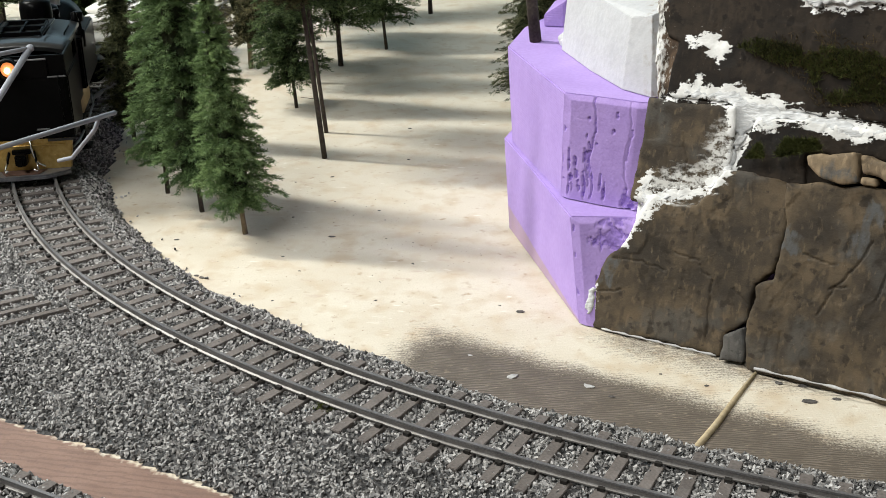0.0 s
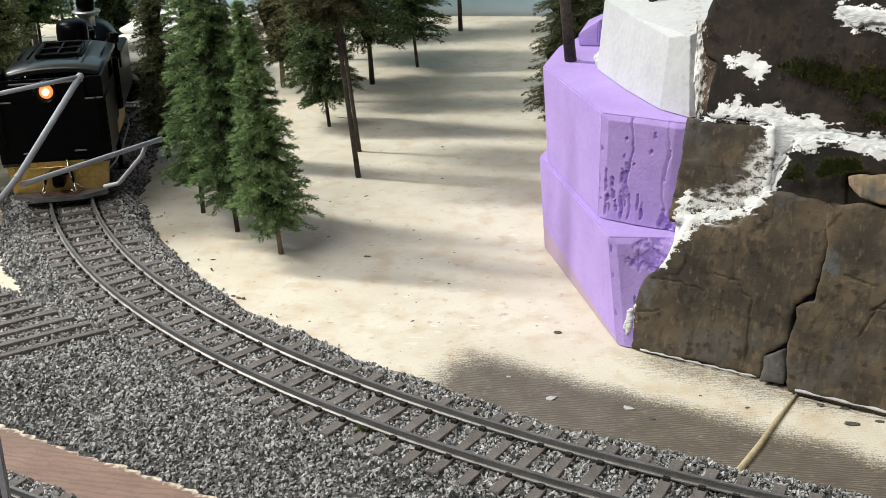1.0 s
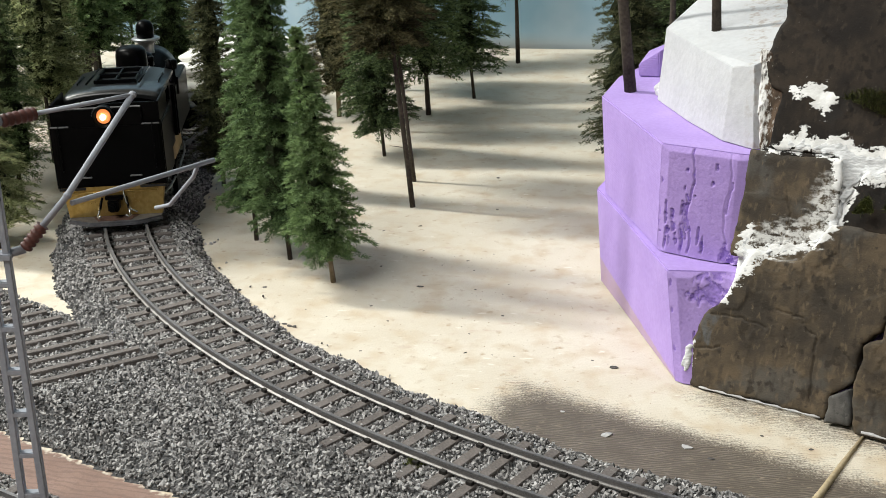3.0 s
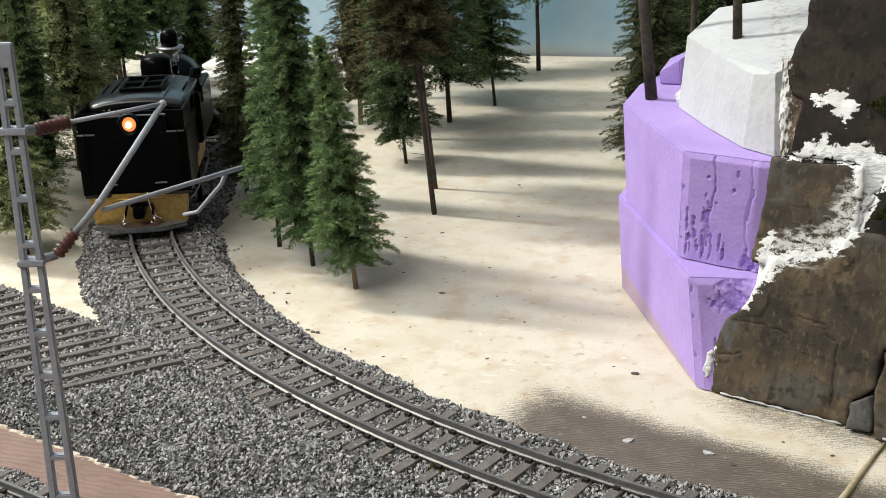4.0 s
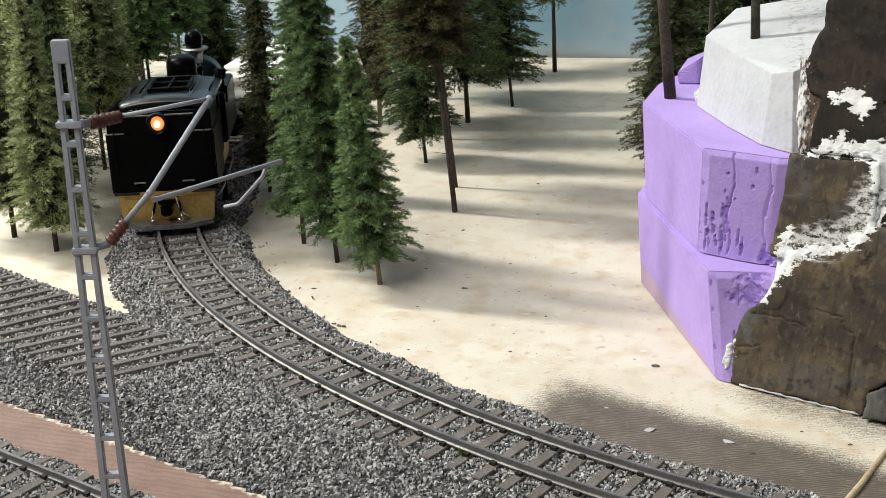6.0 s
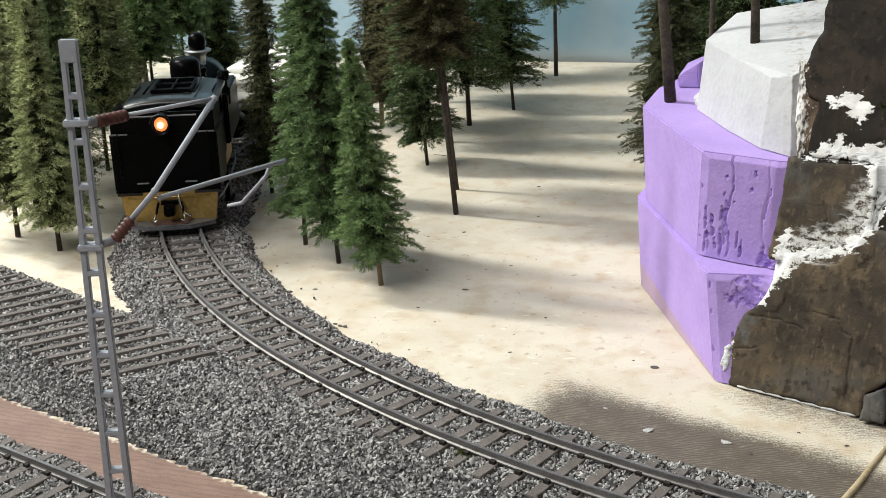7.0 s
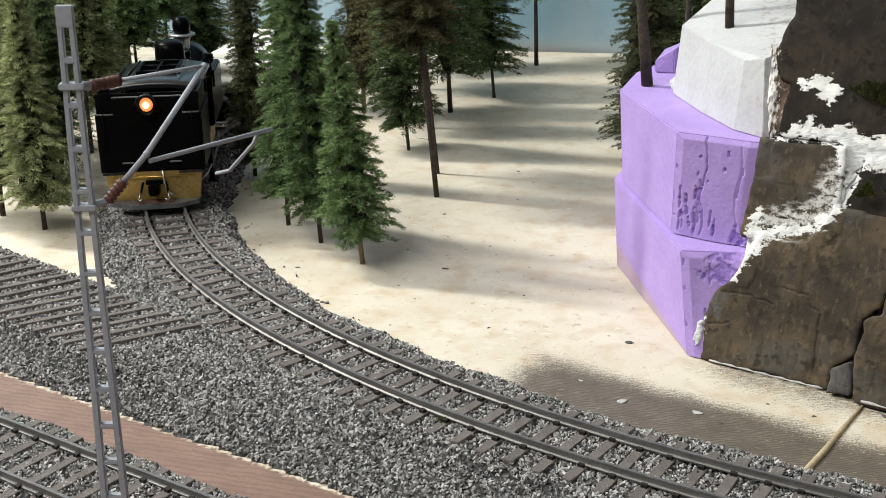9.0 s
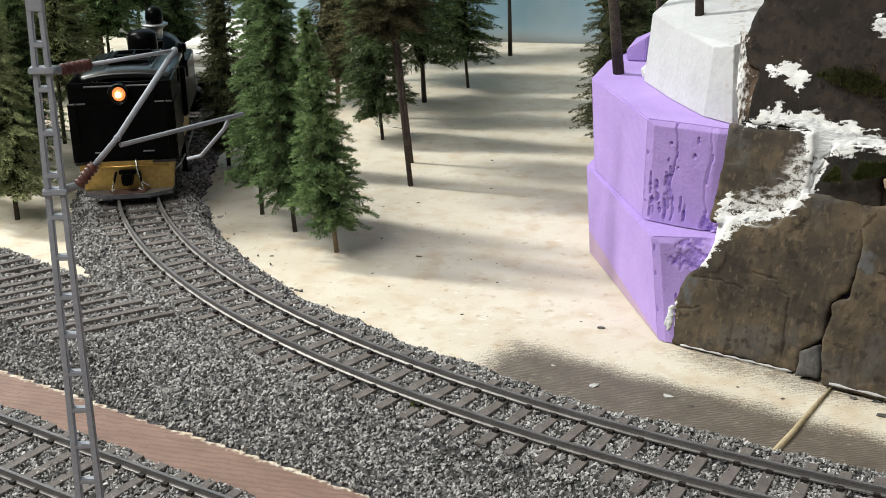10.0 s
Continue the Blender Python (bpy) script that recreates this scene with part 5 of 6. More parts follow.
# headlight
lampo = bits("headlight", M_BLACK, lambda bm: lathe(bm, [(0.0047, -0.0030), (0.0047, 0.0040), (0.0041, 0.0040), (0.0036, 0.0012)], (-0.0040, 0.0, 0.0478), "X", 28), "black drum headlight with a lit amber lens")
bits("lens", M_GLASS, lambda bm: lathe(bm, [(0.0032, 0.0012), (0.0028, 0.0020), (0.0012, 0.0026)], (-0.0040, 0.0, 0.0478), "X", 28), "glowing amber lens", lampo)
bits("bulb", M_BULB, lambda bm: lathe(bm, [(0.0013, 0.0), (0.0013, 0.0008), (0.0004, 0.0013)], (-0.0014, 0.0, 0.0478), "X", 16), "bright bulb", lampo)
bits("visor", M_ROOF, lambda bm: tube(bm, [(-0.0006, 0.0048 * math.cos(a), 0.0478 + 0.0048 * math.sin(a)) for a in np.linspace(0.15, math.pi - 0.15, 15)], 0.0004, 6), "", lampo)
# brass end beam with rivets and pipes
beam = bits("end_beam", M_BRASS, lambda bm: prism(bm, [(-0.0045, -0.0215), (-0.0045, 0.0215), (-0.0085, 0.0215), (-0.0085, -0.0215)], 0.0026, 0.0168,
                                                  [(-0.0045, -0.0235), (-0.0045, 0.0235), (-0.0085, 0.0235), (-0.0085, -0.0235)], bevel=0.0003), "unpainted yellow brass end beam with rivets")
for k in range(-5, 6):
    if abs(k) < 2:
        continue
    bits("rivet", M_BRASS, lambda bm: bmesh.ops.create_icosphere(bm, subdivisions=1, radius=0.00042, matrix=Matrix.Translation((-0.0045, k * 0.0037, 0.0088))), "", beam)
for side in (-1, 1):
    for k in range(5):
        bits("rivet", M_BRASS, lambda bm: bmesh.ops.create_icosphere(bm, subdivisions=1, radius=0.00036, matrix=Matrix.Translation((-0.0045, side * 0.0092, 0.0092 + 0.0015 * k))), "", beam)
    bits("pipe_bracket", M_BRASS, lambda bm: box(bm, -0.0046, -0.0036, side * 0.0200 - 0.0005, side * 0.0200 + 0.0005, 0.0130, 0.0146, 0.0001), "", beam)
    bits("sill_strip", M_CHAIR, lambda bm: box(bm, -0.0046, -0.0038, side * 0.0185 - 0.0060, side * 0.0185 + 0.0060, 0.0152, 0.0163, 0.0001), "dark strip under the bunker", beam)
bits("rail_pipe", M_BRASS, lambda bm: tube(bm, [(-0.0040, -0.020, 0.0139), (-0.0038, 0.002, 0.0139), (-0.0038, 0.020, 0.0139)], 0.00035, 6), "", beam)
bits("hose", M_BRIGHT, lambda bm: tube(bm, [(-0.0036, 0.0045, 0.0170), (-0.0028, 0.0048, 0.0130), (-0.0022, 0.0055, 0.0095), (-0.0012, 0.0075, 0.0065), (-0.0002, 0.0105, 0.0055)], 0.0005, 6), "", beam)
bits("sill", M_BLACK, lambda bm: box(bm, -0.034, -0.0042, -0.0252, 0.0252, 0.0164, 0.0174, 0.0002))
# deck plate under the beam with hooks
deck = bits("footplate", M_DECK, lambda bm: prism(bm, [(0.0036, -0.0110), (0.0044, 0.0), (0.0036, 0.0110), (-0.002, 0.0210), (-0.0088, 0.0215), (-0.0088, -0.0215), (-0.002, -0.0210)], 0.0020, 0.0028), "rusty grey steel footplate")
bits("rust_panel", M_RUST, lambda bm: prism(bm, [(0.0026, -0.0075), (0.0026, 0.0075), (-0.0040, 0.0105), (-0.0040, -0.0105)], 0.0028, 0.0030), "red-brown rusty patch of the footplate", deck)
bits("plow_edge", M_DECK, lambda bm: prism(bm, [(0.0040, -0.0115), (0.0048, 0.0), (0.0040, 0.0115), (-0.0018, 0.0216), (-0.0018, 0.0200), (0.0028, 0.0108), (0.0036, 0.0), (0.0028, -0.0108), (-0.0018, -0.0200), (-0.0018, -0.0216)], 0.0010, 0.0020), "", deck)
bits("coupler", M_BLACK, lambda bm: (box(bm, -0.0045, 0.0015, -0.0026, 0.0026, 0.0062, 0.0112, 0.0006), box(bm, 0.0012, 0.0036, -0.0018, 0.0014, 0.0066, 0.0104, 0.0007), box(bm, -0.0044, -0.0026, -0.0042, 0.0042, 0.0104, 0.0124, 0.0003)), "black knuckle coupler")
for side in (-1, 1):
    bits("hook", M_BRIGHT, lambda bm: tube(bm, [(-0.0018, side * 0.0068, 0.0078), (0.0004, side * 0.0070, 0.0060), (0.0016, side * 0.0076, 0.0047), (0.0030, side * 0.0068, 0.0046), (0.0030, side * 0.0056, 0.0054)], 0.0005, 6), "bright steel hook")
    bits("cut_lever", M_BLACK, lambda bm: tube(bm, [(-0.0036, side * 0.0055, 0.0115), (-0.0020, side * 0.0062, 0.0090), (-0.0012, side * 0.0066, 0.0070)], 0.0006, 6))


# cab
def cab(bm):
    y = 0.0212
    box(bm, -0.0345, -0.0330, -y, y, 0.0430, 0.0470, 0.0001)
    box(bm, -0.0740, -0.0725, -y, y, 0.0170, 0.0490, 0.0001)
    for side in (-1, 1):
        a, b = sorted((side * y, side * (y - 0.0012)))
        box(bm, -0.0735, -0.0335, a, b, 0.0170, 0.0390)
        box(bm, -0.0735, -0.0685, a, b, 0.0390, 0.0475)
        box(bm, -0.0560, -0.0540, a, b, 0.0390, 0.0475)
        box(bm, -0.0385, -0.0335, a, b, 0.0390, 0.0475)
        box(bm, -0.0735, -0.0335, a, b, 0.0462, 0.0476)


cab_ob = bits("cab", M_BLACK, cab, "black cab with open side windows")


def roof(bm):
    n, rows = 18, [(-0.0785, 0.0), (-0.078, 0.0008), (-0.030, 0.0008), (-0.0275, 0.0), (-0.0268, -0.0012)]
    top, low = [], []
    for x, drop in rows:
        line_t, line_l = [], []
        for k in range(n + 1):
            f = -1 + 2 * k / n
            y = 0.0228 * f
            z = 0.0530 - 0.0026 * abs(f) ** 2.4 + drop
            line_t.append(bm.verts.new((x, y, z)))
            line_l.append(bm.verts.new((x, y, z - 0.0016)))
        top.append(line_t)
        low.append(line_l)
    for a in range(len(rows) - 1):
        for k in range(n):
            bm.faces.new((top[a][k], top[a + 1][k], top[a + 1][k + 1], top[a][k + 1])).smooth = True
            bm.faces.new((low[a][k], low[a][k + 1], low[a + 1][k + 1], low[a + 1][k])).smooth = True
    for k in range(n):
        bm.faces.new((top[0][k], top[0][k + 1], low[0][k + 1], low[0][k]))
        bm.faces.new((top[-1][k], low[-1][k], low[-1][k + 1], top[-1][k + 1]))
    for a in range(len(rows) - 1):
        bm.faces.new((top[a][0], low[a][0], low[a + 1][0], top[a + 1][0]))
        bm.faces.new((top[a][n], top[a + 1][n], low[a + 1][n], low[a][n]))
    bmesh.ops.recalc_face_normals(bm, faces=bm.faces[:])


roof_ob = bits("roof", M_ROOF, roof, "grey-black curved cab roof")
for x in (-0.0665, -0.0535, -0.0405):
    bits("hatch_bar", M_BLACK, lambda bm: box(bm, x - 0.0006, x + 0.0006, -0.0101, 0.0101, 0.0538, 0.0556, 0.0002), "black bar of the roof hatch frame", roof_ob)
for y in (-0.0095, 0.0, 0.0095):
    for x in (-0.0600, -0.0470):
        bits("hatch_bar", M_BLACK, lambda bm: box(bm, x - 0.0059, x + 0.0059, y - 0.0006, y + 0.0006, 0.0538, 0.0555, 0.0002), "black bar of the roof hatch frame", roof_ob)
for side in (-1, 1):
    bits("roof_rail", M_BLACK, lambda bm: tube(bm, [(-0.070, side * 0.0125, 0.0549), (-0.034, side * 0.0125, 0.0553)], 0.0005, 6), "", roof_ob)
    bits("roof_grab", M_BLACK, lambda bm: tube(bm, [(-0.066, side * 0.0195, 0.0503), (-0.064, side * 0.0197, 0.0526), (-0.048, side * 0.0197, 0.0526), (-0.046, side * 0.0195, 0.0503)], 0.0004, 6), "", roof_ob)
# side tanks
for side in (-1, 1):
    def tank(bm, side=side):
        a, b = sorted((side * 0.0235, side * 0.0120))
        box(bm, -0.1280, -0.0760, a, b, 0.0190, 0.0440, 0.0008)

    t_ob = bits("side_tank", M_BLACK, tank, "black side water tank")
    bits("filler", M_BLACK, lambda bm: lathe(bm, [(0.0026, 0.0440), (0.0026, 0.0460), (0.0030, 0.0462), (0.0030, 0.0470)], (-0.090, side * 0.0180, 0.0)), "", t_ob)
    bits("cylinder", M_BLACK, lambda bm: lathe(bm, [(0.0062, -0.1540), (0.0066, -0.1530), (0.0066, -0.1420), (0.0062, -0.1410)], (0.0, side * 0.0190, 0.0120), "X"))
    bits("running_board", M_BLACK, lambda bm: box(bm, -0.165, -0.128, side * 0.016 - 0.006, side * 0.016 + 0.006, 0.0190, 0.0200))
    bits("injector_pipe", M_STEEL, lambda bm: tube(bm, [(-0.076, side * 0.0246, 0.0160), (-0.072, side * 0.0255, 0.0120), (-0.040, side * 0.0255, 0.0110), (-0.020, side * 0.0240, 0.0100), (-0.012, side * 0.0200, 0.0080)], 0.0006, 6), "thin steel pipe under the cab")
    bits("step", M_BLACK, lambda bm: (box(bm, -0.0420, -0.0330, side * 0.0245 - 0.0012, side * 0.0245 + 0.0012, 0.0020, 0.0165, 0.0002), box(bm, -0.0425, -0.0325, side * 0.0250 - 0.0025, side * 0.0250 + 0.0025, 0.0020, 0.0026)))
    bits("side_frame", M_BRASS, lambda bm: prism(bm, [(-0.112, side * 0.0180), (-0.050, side * 0.0180), (-0.050, side * 0.0192), (-0.112, side * 0.0192)], 0.0060, 0.0165), "unpainted brass side frame")
# boiler, domes, stack, bell
bits("boiler", M_BLACK, lambda bm: lathe(bm, [(0.0120, -0.0740), (0.0135, -0.0745), (0.0135, -0.1500), (0.0140, -0.1505), (0.0140, -0.1660), (0.0120, -0.1670)], (0, 0, 0.0340), "X", 32), "black jacketed boiler")
bits("frame_bar", M_BLACK, lambda bm: box(bm, -0.168, -0.006, -0.0075, 0.0075, 0.0060, 0.0190))
bits("sand_dome", M_BLACK, lambda bm: lathe(bm, [(0.0085, 0.0430), (0.0081, 0.0460), (0.0081, 0.0560), (0.0076, 0.0590), (0.0054, 0.0606), (0.0015, 0.0611)], (-0.0935, 0.0, 0.0), "Z", 32), "big round black dome")
bits("steam_dome", M_BLACK, lambda bm: lathe(bm, [(0.0078, 0.0430), (0.0072, 0.0460), (0.0072, 0.0480), (0.0064, 0.0510), (0.0030, 0.0525)], (-0.122, 0.0, 0.0), "Z", 28))
stack = bits("smokestack", M_STEEL, lambda bm: lathe(bm, [(0.0058, 0.0430), (0.0042, 0.0470), (0.0044, 0.0515), (0.0058, 0.0535), (0.0080, 0.0542), (0.0080, 0.0550), (0.0050, 0.0553)], (-0.1480, 0.0, 0.0), "Z", 28), "steel smokestack with a flared cap")
bits("stack_cap", M_BLACK, lambda bm: lathe(bm, [(0.0048, 0.0553), (0.0052, 0.0590), (0.0048, 0.0618), (0.0034, 0.0638), (0.0012, 0.0646)], (-0.1480, 0.0, 0.0), "Z", 24), "black dome cap", stack)
for k, (x, y) in enumerate(((-0.083, 0.004), (-0.0815, -0.004), (-0.106, 0.008), (-0.108, -0.008))):
    bits("safety_valve", M_BLACK, lambda bm: lathe(bm, [(0.0014, 0.0450), (0.0012, 0.0500), (0.0018, 0.0505), (0.0018, 0.0525), (0.0008, 0.0530)], (x, y, 0.0), "Z", 12))
bits("air_pump", M_BLACK, lambda bm: (lathe(bm, [(0.0030, 0.0380), (0.0030, 0.0460), (0.0018, 0.0465), (0.0018, 0.0500), (0.0030, 0.0505), (0.0030, 0.0545), (0.0015, 0.0550)], (-0.0850, 0.0215, 0.0), "Z", 16)))
bits("bell", M_BLACK, lambda bm: lathe(bm, [(0.0004, 0.0560), (0.0010, 0.0555), (0.0016, 0.0530), (0.0022, 0.0515)], (-0.0800, 0.0210, 0.0), "Z", 16))
for k in range(7):
    y0 = -0.0105 + 0.0006 * k
    bits("boiler_pipe", M_BRIGHT if k % 2 else M_BLACK, lambda bm: tube(bm, [(-0.078 - 0.008 * k, y0, 0.0448), (-0.100 - 0.004 * k, y0 - 0.002, 0.0440), (-0.128, -0.0125, 0.0400 - 0.001 * k), (-0.140 - 0.002 * k, -0.0140, 0.0330)], 0.00045, 6))


# wheels under the frame
def wheel_mesh(bm):
    lathe(bm, [(0.0030, -0.0012), (0.0068, -0.0012), (0.0074, -0.0010), (0.0074, 0.0004), (0.0084, 0.0008), (0.0084, 0.0014), (0.0030, 0.0014)], (0, 0, 0), "Z", 28)


for x in (-0.0260, -0.0700, -0.0880, -0.1060, -0.1300, -0.1480):
    for side in (-1, 1):
        w = bits("wheel", M_BLACK, wheel_mesh)
        rad = 0.0083
        w.matrix_local = pose(x, side * 0.0094, rad - 0.0010, 90 if side > 0 else -90, 0, 0) 

# ---- catenary mast ----
mast = thing("catenary_mast", "grey plastic lattice catenary mast beside the near track", "mast", place=pose(-0.1233, -0.1785, 0.0, 0.40, 1.23, 18))


def mast_half(z):
    """Half the width between the middles of the two posts."""
    return 0.0011 + (0.147 - z) * 0.0105


for side in (-1, 1):
    bm = bmesh.new()
    low, top = mast_half(0.0), mast_half(0.147)
    a = [(side * low - 0.0008, -0.0011), (side * low + 0.0008, -0.0011), (side * low + 0.0008, 0.0011), (side * low - 0.0008, 0.0011)]
    b = [(side * top - 0.00055, -0.0008), (side * top + 0.00055, -0.0008), (side * top + 0.00055, 0.0008), (side * top - 0.00055, 0.0008)]
    prism(bm, a, 0.0, 0.147, b, bevel=0.0002)
    part("rail_post", bm, M_MAST, mast)
for k in range(15):
    z = 0.1365 - k * 0.0091
    hw = mast_half(z)
    bm = bmesh.new()
    box(bm, -hw, hw, -0.0009, 0.0009, z - 0.0006, z + 0.0006, 0.0002)
    part("rung", bm, M_MAST, mast)
bm = bmesh.new()
box(bm, -0.0017, 0.0017, -0.0009, 0.0009, 0.1430, 0.1474, 0.0002)
part("cap", bm, M_MAST, mast)
bm = bmesh.new()
box(bm, -0.006, 0.006, -0.006, 0.006, 0.0, 0.004, 0.0006)
part("foot", bm, M_MAST, mast)
back = mast.matrix_world.inverted()


def local(p):
    return back @ Vector(p)


J_INS1, J_INS1B, J_TIP = Vector((-0.1180, -0.1755, 0.1307)), Vector((-0.1152, -0.1690, 0.1305)), Vector((-0.1019, -0.1553, 0.1312))
J_INS2, J_INS2B, J_JOINT = Vector((-0.1172, -0.1755, 0.1062)), Vector((-0.1140, -0.1735, 0.1102)), Vector((-0.1094, -0.1712, 0.1156))
J_END, J_REG = Vector((-0.0960, -0.1335, 0.1120)), Vector((-0.1130, -0.1290, 0.0990))
for a, b in (((-0.1203, -0.1785, 0.1312), J_INS1), ((-0.1209, -0.1785, 0.1056), J_INS2)):
    bm = bmesh.new()
    tube(bm, [local(a), local(b)], 0.0009, 8)
    part("bracket", bm, M_MAST, mast)
    bm = bmesh.new()
    z = local(a).z
    box(bm, -0.0025, 0.0025, -0.0014, 0.0016, z - 0.0006, z + 0.0007, 0.0002)
    part("clamp", bm, M_MAST, mast)
for a, b in ((J_INS1, J_INS1B), (J_INS2, J_INS2B)):
    bm = bmesh.new()
    path = [local(a).lerp(local(b), k / 16) for k in range(17)]
    tube(bm, path, [0.0013 if k % 3 else 0.0009 for k in range(17)], 12)
    part("insulator", bm, M_INSUL, mast, "ribbed red-brown insulator")
for name, path, r in (("top_arm", [J_INS1B, J_TIP], 0.00045), ("strut", [J_INS2B, J_JOINT, J_TIP], 0.00062), ("lower_arm", [J_JOINT + Vector((0.0004, 0.0004, -0.0016)), J_END], 0.00055),
                      ("registration_arm", [J_END + Vector((-0.0015, -0.0045, 0.0005)), J_END + Vector((-0.0030, -0.0045, -0.0025)), J_REG + Vector((0.004, -0.001, 0.0012)), J_REG], 0.00045)):
    bm = bmesh.new()
    tube(bm, [local(p) for p in path], r, 8)
    part(name, bm, M_MAST, mast)
for p in (J_TIP, J_JOINT):
    bm = bmesh.new()
    bmesh.ops.create_icosphere(bm, subdivisions=2, radius=0.0008, matrix=Matrix.Translation(local(p)))
    part("joint", bm, M_MAST, mast)

# ---- seam between the boards ----
seam = bmesh.new()
tube(seam, [(0.0575, -0.0285, 0.0002), (0.0500, -0.0455, 0.0002), (0.0430, -0.0620, 0.0002), (0.0345, -0.0800, 0.0002)], [0.0006, 0.0009, 0.0011, 0.0011], 8)
tagged(part("wood_strip", seam, M_WOOD), "pale raw wood strip in the seam of the board", "strip")

# ---- crumbs, chips and scraps lying on the board ----
crumbs = ((-0.1015, 0.0700, 0.0016, 0), (-0.0195, 0.0080, 0.0018, 0), (-0.1640, 0.0606, 0.0013, 0), (-0.1413, 0.0250, 0.0016, 0), (-0.1440, 0.0265, 0.0013, 0), (0.0060, -0.0425, 0.0022, 1),
          (-0.0183, -0.0388, 0.0022, 1), (0.0130, -0.0480, 0.0013, 0), (0.0720, -0.0445, 0.0024, 0), (0.0640, -0.0340, 0.0016, 0), (0.0710, -0.0350, 0.0018, 0), (-0.0330, -0.0260, 0.0009, 1),
          (-0.1180, 0.1420, 0.0011, 0), (-0.0880, 0.1010, 0.0008, 0), (-0.1160, 0.0480, 0.0007, 0), (-0.0640, 0.0460, 0.0008, 0), (-0.0720, 0.0120, 0.0008, 0), (-0.0950, 0.2200, 0.0012, 0), (-0.1090, 0.0080, 0.0006, 0), (-0.0790, 0.0700, 0.0006, 0),
          (-0.0870, 0.1700, 0.0009, 0), (0.0800, -0.0420, 0.0016, 0), (0.0420, -0.0380, 0.0009, 0), (0.0280, -0.0320, 0.0007, 0), (-0.1230, 0.0900, 0.0008, 0), (-0.1060, 0.0350, 0.0007, 0))
spread = random.Random(12)
crumbs += tuple((-0.145 + 0.13 * spread.random(), 0.005 + 0.13 * spread.random(), 0.0003 + 0.0005 * spread.random() ** 2, 0) for k in range(26))
for i, (x, y, size, pale) in enumerate(crumbs):
    r = random.Random(i + 40)
    bm = bmesh.new()
    bmesh.ops.create_icosphere(bm, subdivisions=1, radius=1)
    a = r.uniform(-0.6, 0.6)
    for v in bm.verts:
        q = v.co * r.uniform(0.75, 1.2)
        v.co = Vector((q.x * size * math.cos(a) - q.y * size * 0.6 * math.sin(a), q.x * size * math.sin(a) + q.y * size * 0.6 * math.cos(a), max(q.z * size * 0.30, -size * 0.05)))
    chip = part("pale_chip" if pale else "dark_crumb", bm, M_CHIP_PALE if pale else M_CHIP)
    chip.location = (x, y, size * 0.05)
    tagged(chip, "pale paint flake lying on the brown overspray" if pale else "small dark crumb lying on the painted board", "crumb", "scraps on the board")

# ---- ballast: bed and loose stones ----
cell = 0.0025
bx, by = np.meshgrid(np.arange(-0.62, 0.26, cell), np.arange(-0.27, 0.42, cell))
bz = bed_height(bx, by)
on = bz > 0.0002
use = on[:-1, :-1] | on[1:, :-1] | on[:-1, 1:] | on[1:, 1:]
need = np.zeros(on.shape, bool)
for a in (slice(0, -1), slice(1, None)):
    for b in (slice(0, -1), slice(1, None)):
        need[a, b] |= use
number = -np.ones(on.shape, int)
number[need] = np.arange(need.sum())
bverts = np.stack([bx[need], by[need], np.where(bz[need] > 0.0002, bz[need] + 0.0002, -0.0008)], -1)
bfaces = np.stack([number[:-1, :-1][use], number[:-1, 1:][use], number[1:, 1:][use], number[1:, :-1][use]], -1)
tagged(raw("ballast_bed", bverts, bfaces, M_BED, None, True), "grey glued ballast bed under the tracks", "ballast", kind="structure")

r = np.random.default_rng(5)


def scatter(x0, x1, y0, y1, count):
    x, y = r.uniform(x0, x1, count), r.uniform(y0, y1, count)
    h = bed_height(x, y)
    keep = (h > 0.0003) | ((bed_height(x + 0.001, y) > 0.0003) & (r.random(count) < 0.4)) | ((bed_height(x - 0.007, y - 0.004) > 0.0003) & (r.random(count) < 0.014) & (along(BROWN_AT, BROWN_WAY, x, y)[1] > 0.0))
    return x[keep], y[keep], h[keep]


sx, sy, sz = (np.concatenate(v) for v in zip(*(scatter(-0.34, 0.11, -0.16, 0.06, 142000), scatter(-0.36, -0.15, 0.06, 0.36, 62000))))
n = len(sx)
cube = np.array([(x, y, z) for x in (-1, 1) for y in (-1, 1) for z in (-1, 1)], float) * 0.66
quad = np.array([(0, 1, 3, 2), (4, 6, 7, 5), (0, 4, 5, 1), (2, 3, 7, 6), (0, 2, 6, 4), (1, 5, 7, 3)])
shape = cube[None] * r.uniform(0.70, 1.15, (n, 8, 1)) + r.normal(scale=0.15, size=(n, 8, 3))
shape *= (r.uniform(0.00038, 0.00080, (n, 1, 1)) * np.array([1.45, 0.90, 0.62])[None, None])
q = r.normal(size=(n, 4))
q /= np.linalg.norm(q, axis=1)[:, None]
w, x, y, z = q.T
rot = np.stack([1 - 2 * (y * y + z * z), 2 * (x * y - w * z), 2 * (x * z + w * y), 2 * (x * y + w * z), 1 - 2 * (x * x + z * z), 2 * (y * z - w * x), 2 * (x * z - w * y), 2 * (y * z + w * x), 1 - 2 * (x * x + y * y)], -1).reshape(n, 3, 3)
shape = np.einsum("nij,nkj->nki", rot, shape) + np.stack([sx, sy, sz + r.uniform(0.0001, 0.0009, n)], -1)[:, None]
stones = raw("ballast_stones", shape.reshape(-1, 3), (quad[None] + 8 * np.arange(n)[:, None, None]).reshape(-1, 4), M_STONE)
tagged(stones, "loose grey crushed stone ballast under the tracks", "ballast", kind="stuff")
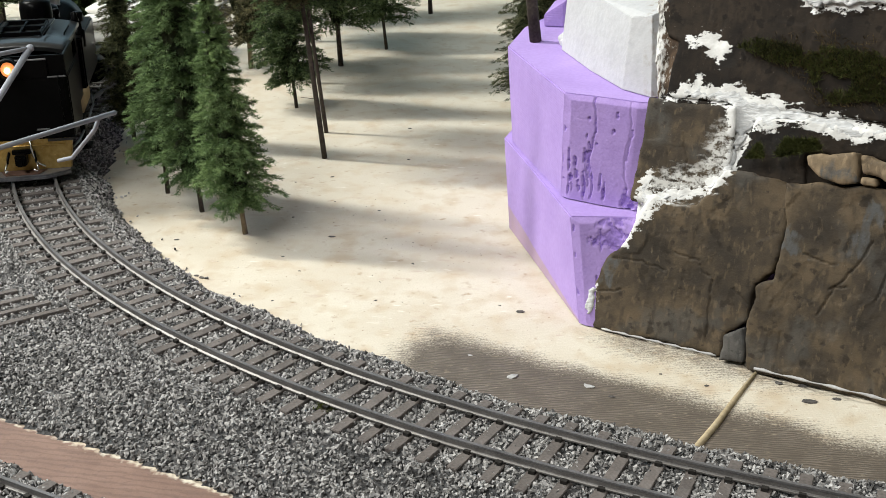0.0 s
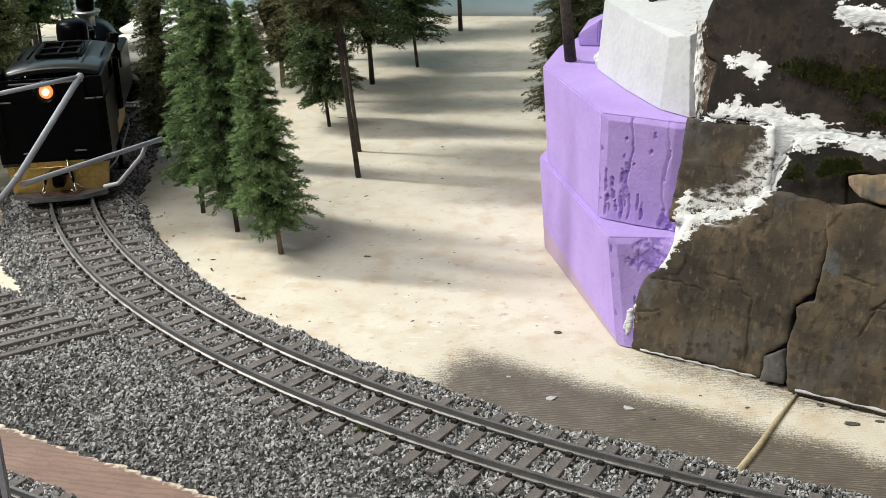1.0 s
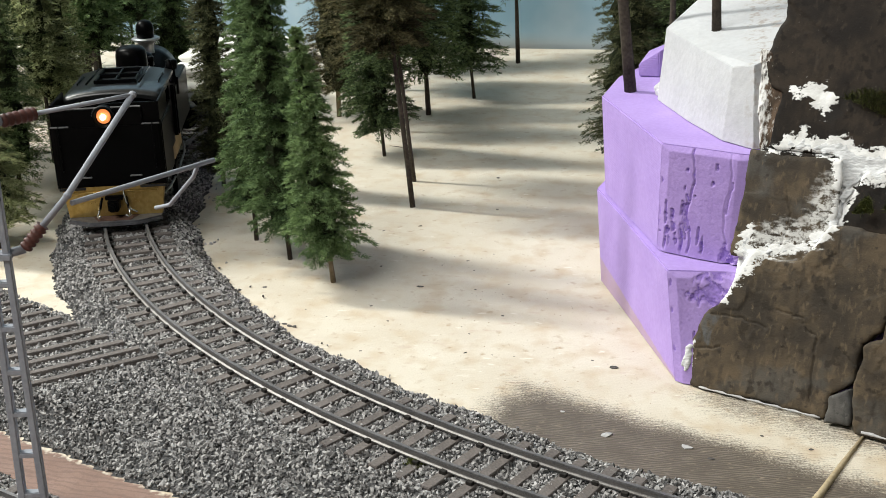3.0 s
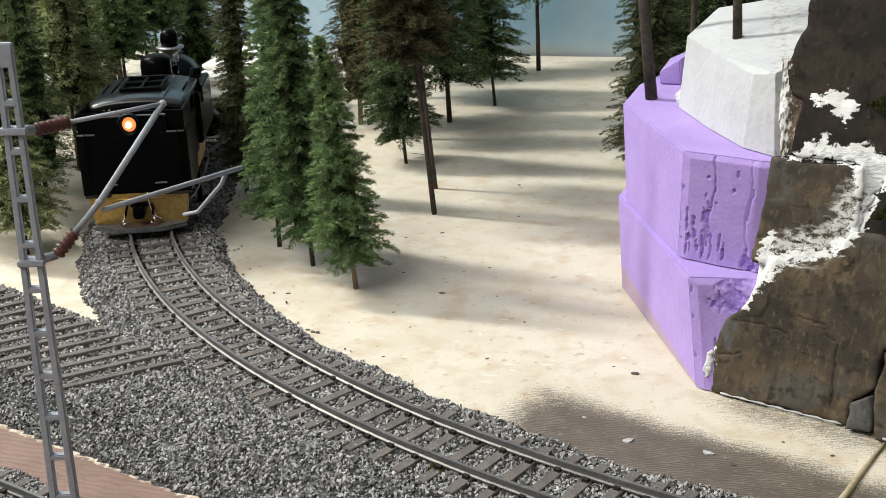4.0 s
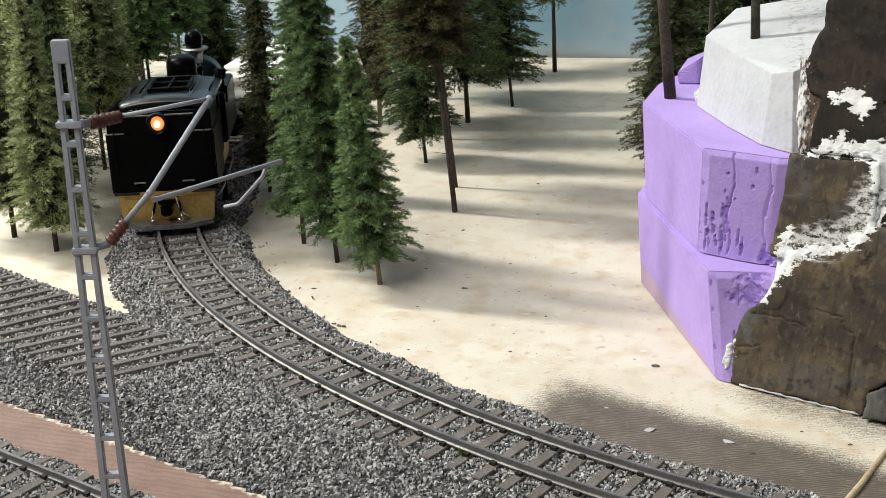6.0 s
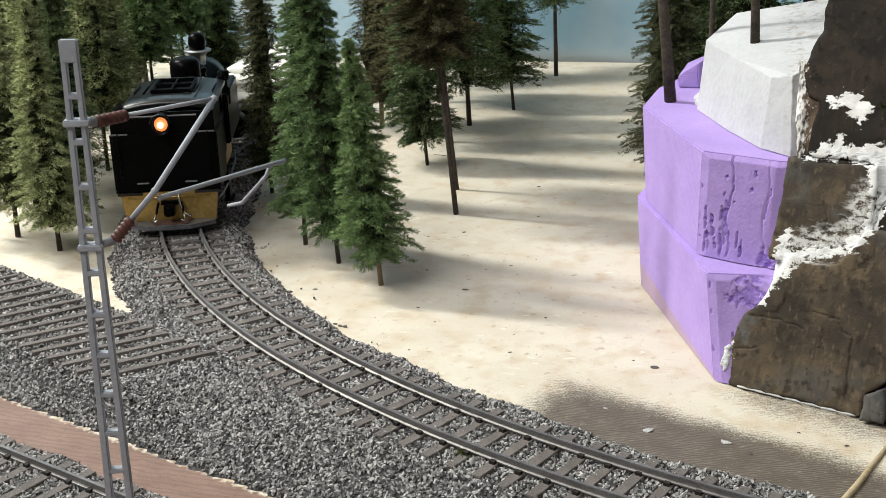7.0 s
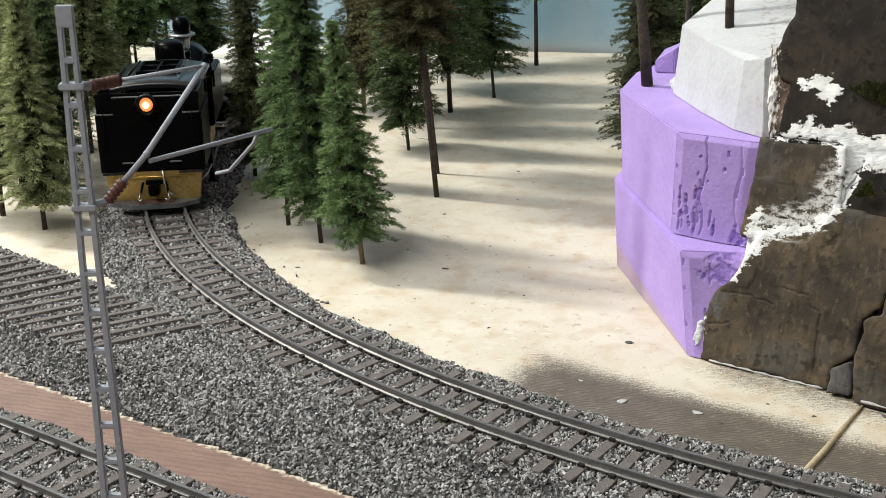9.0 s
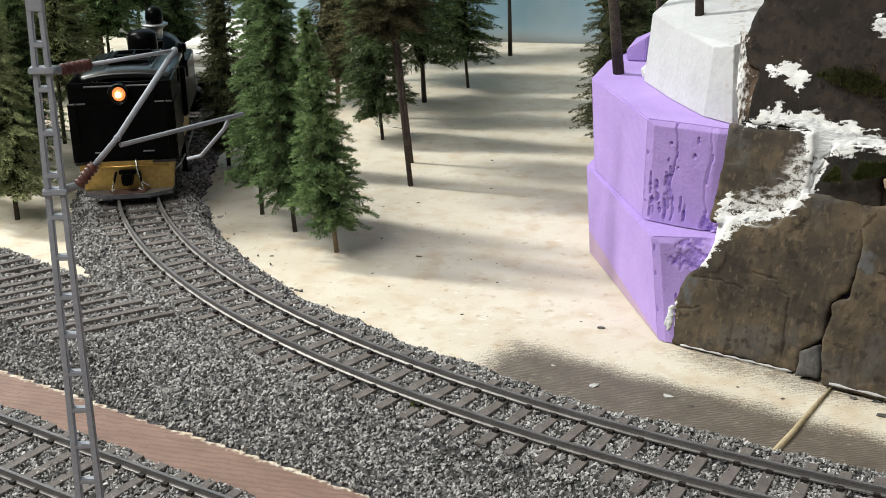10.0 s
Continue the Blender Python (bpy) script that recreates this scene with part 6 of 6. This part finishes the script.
# moss speck between the ties
mp = np.random.default_rng(3)
P = np.stack([-0.0675 + mp.normal(scale=0.0011, size=500), -0.0804 + mp.normal(scale=0.0009, size=500), np.full(500, 0.0098)], -1)
W = mp.normal(scale=0.6, size=(500, 3)) + np.array((0, 0, 1.0))
W /= np.linalg.norm(W, axis=1)[:, None]
verts, faces = blades(P, W, mp.uniform(0.0008, 0.0018, 500), 0.00018, mp)
tagged(raw("moss_speck", verts, faces, M_MOSS), "tiny green moss speck in the ballast", "moss", kind="stuff")


# ---- rails and ties ----
def rail(name, path, parent, z_top, label="", height=0.0026):
    """A flat-bottomed rail swept along plan places (x, y, heading)."""
    prof = [(-0.0009, 0.0), (0.0009, 0.0), (0.0009, 0.0004), (0.0003, 0.00075), (0.0003, height - 0.0009), (0.00055, height - 0.0006), (0.00050, height), (-0.00050, height), (-0.00055, height - 0.0006), (-0.0003, height - 0.0009), (-0.0003, 0.00075), (-0.0009, 0.0004)]
    k = len(prof)
    verts = [(px - math.sin(a) * u, py + math.cos(a) * u, z_top - height + w) for px, py, a in path for u, w in prof]
    faces, slots = [], []
    for i in range(len(path) - 1):
        for j in range(k):
            faces.append((i * k + j, i * k + (j + 1) % k, (i + 1) * k + (j + 1) % k, (i + 1) * k + j))
            slots.append(1 if j in (5, 6, 7) else 0)
    ob = raw(name, verts, faces, M_RAIL, parent, False, label)
    ob.data.materials.append(M_RAIL_WEB)
    ob.data.polygons.foreach_set("material_index", np.array(slots, dtype=np.int32))
    bm = bmesh.new()
    bm.from_mesh(ob.data)
    bmesh.ops.recalc_face_normals(bm, faces=bm.faces[:])
    bm.to_mesh(ob.data)
    bm.free()
    return ob


def tie_mesh(length, gauge, chairs=True, half=0.0017):
    bm = bmesh.new()
    box(bm, -half, half, -length / 2, length / 2, -0.0030, 0.0, 0.00018)
    if chairs:
        for side in (-1, 1):
            for step in (-1, 1):
                y = side * gauge / 2 + step * 0.0012
                seat = box(bm, -0.0009, 0.0009, y - 0.0007, y + 0.0007, 0.0, 0.0010)
    bm.faces.ensure_lookup_table()
    for f in bm.faces[:]:
        f.material_index = 1 if f.calc_center_median().z > 0.00001 and f.calc_area() < 0.00001 and chairs else 0
    me = bpy.data.meshes.new("tie")
    bm.to_mesh(me)
    bm.free()
    me.materials.append(M_TIE)
    me.materials.append(M_CHAIR)
    return me


def lay_tie(mesh, parent, x, y, a, z):
    ob = new("tie", mesh)
    ob.parent = parent
    ob.matrix_world = pose(x, y, z, 0, 0, math.degrees(a))
    return ob


main = thing("railway_track", "curved model railway track with grey ties in stone ballast", "track", kind="structure")
GAUGE = 0.0174
for side, lab in ((-1, ""), (1, "")):
    rail("rail", [(x - math.sin(a) * side * GAUGE / 2, y + math.cos(a) * side * GAUGE / 2, a) for x, y, a in MAIN], main, RAIL_TOP)
mesh = tie_mesh(0.0365, GAUGE)
rng = random.Random(2)
s = -0.79
while s < 0.24:
    x, y, a = easement(s)
    off = rng.uniform(-0.0005, 0.0005)
    lay_tie(mesh, main, x - math.sin(a) * off, y + math.cos(a) * off, a + rng.uniform(-0.03, 0.03), TIE_TOP + rng.uniform(-0.0002, 0.0001))
    s += 0.0093
near = thing("railway_track", "straight model railway track with silver rails in stone ballast", "track", kind="structure")
c, sn = math.cos(NEAR_WAY), math.sin(NEAR_WAY)
for side in (-1, 1):
    rail("rail", [(NEAR_AT[0] + t * c - sn * side * NEAR_GAUGE / 2, NEAR_AT[1] + t * sn + c * side * NEAR_GAUGE / 2, NEAR_WAY) for t in (-0.4, 0.0, 0.5)], near, 0.0080)
mesh = tie_mesh(0.0365, NEAR_GAUGE)
for k in range(-22, 40):
    t = k * 0.0093
    lay_tie(mesh, near, NEAR_AT[0] + t * c, NEAR_AT[1] + t * sn, NEAR_WAY + rng.uniform(-0.03, 0.03), 0.0053)
side_track = thing("tie_row", "row of grey ties without rails laid in the ballast", "track", kind="structure")
mesh = tie_mesh(0.0430, GAUGE, False, 0.0013)
c, sn = math.cos(SIDE_WAY), math.sin(SIDE_WAY)
for k in range(0, 28):
    t = k * 0.0090
    lay_tie(mesh, side_track, SIDE_AT[0] + t * c, SIDE_AT[1] + t * sn, SIDE_WAY - math.radians(24) + rng.uniform(-0.03, 0.03) + min(k, 24) * 0.012, TIE_TOP + 0.0003)
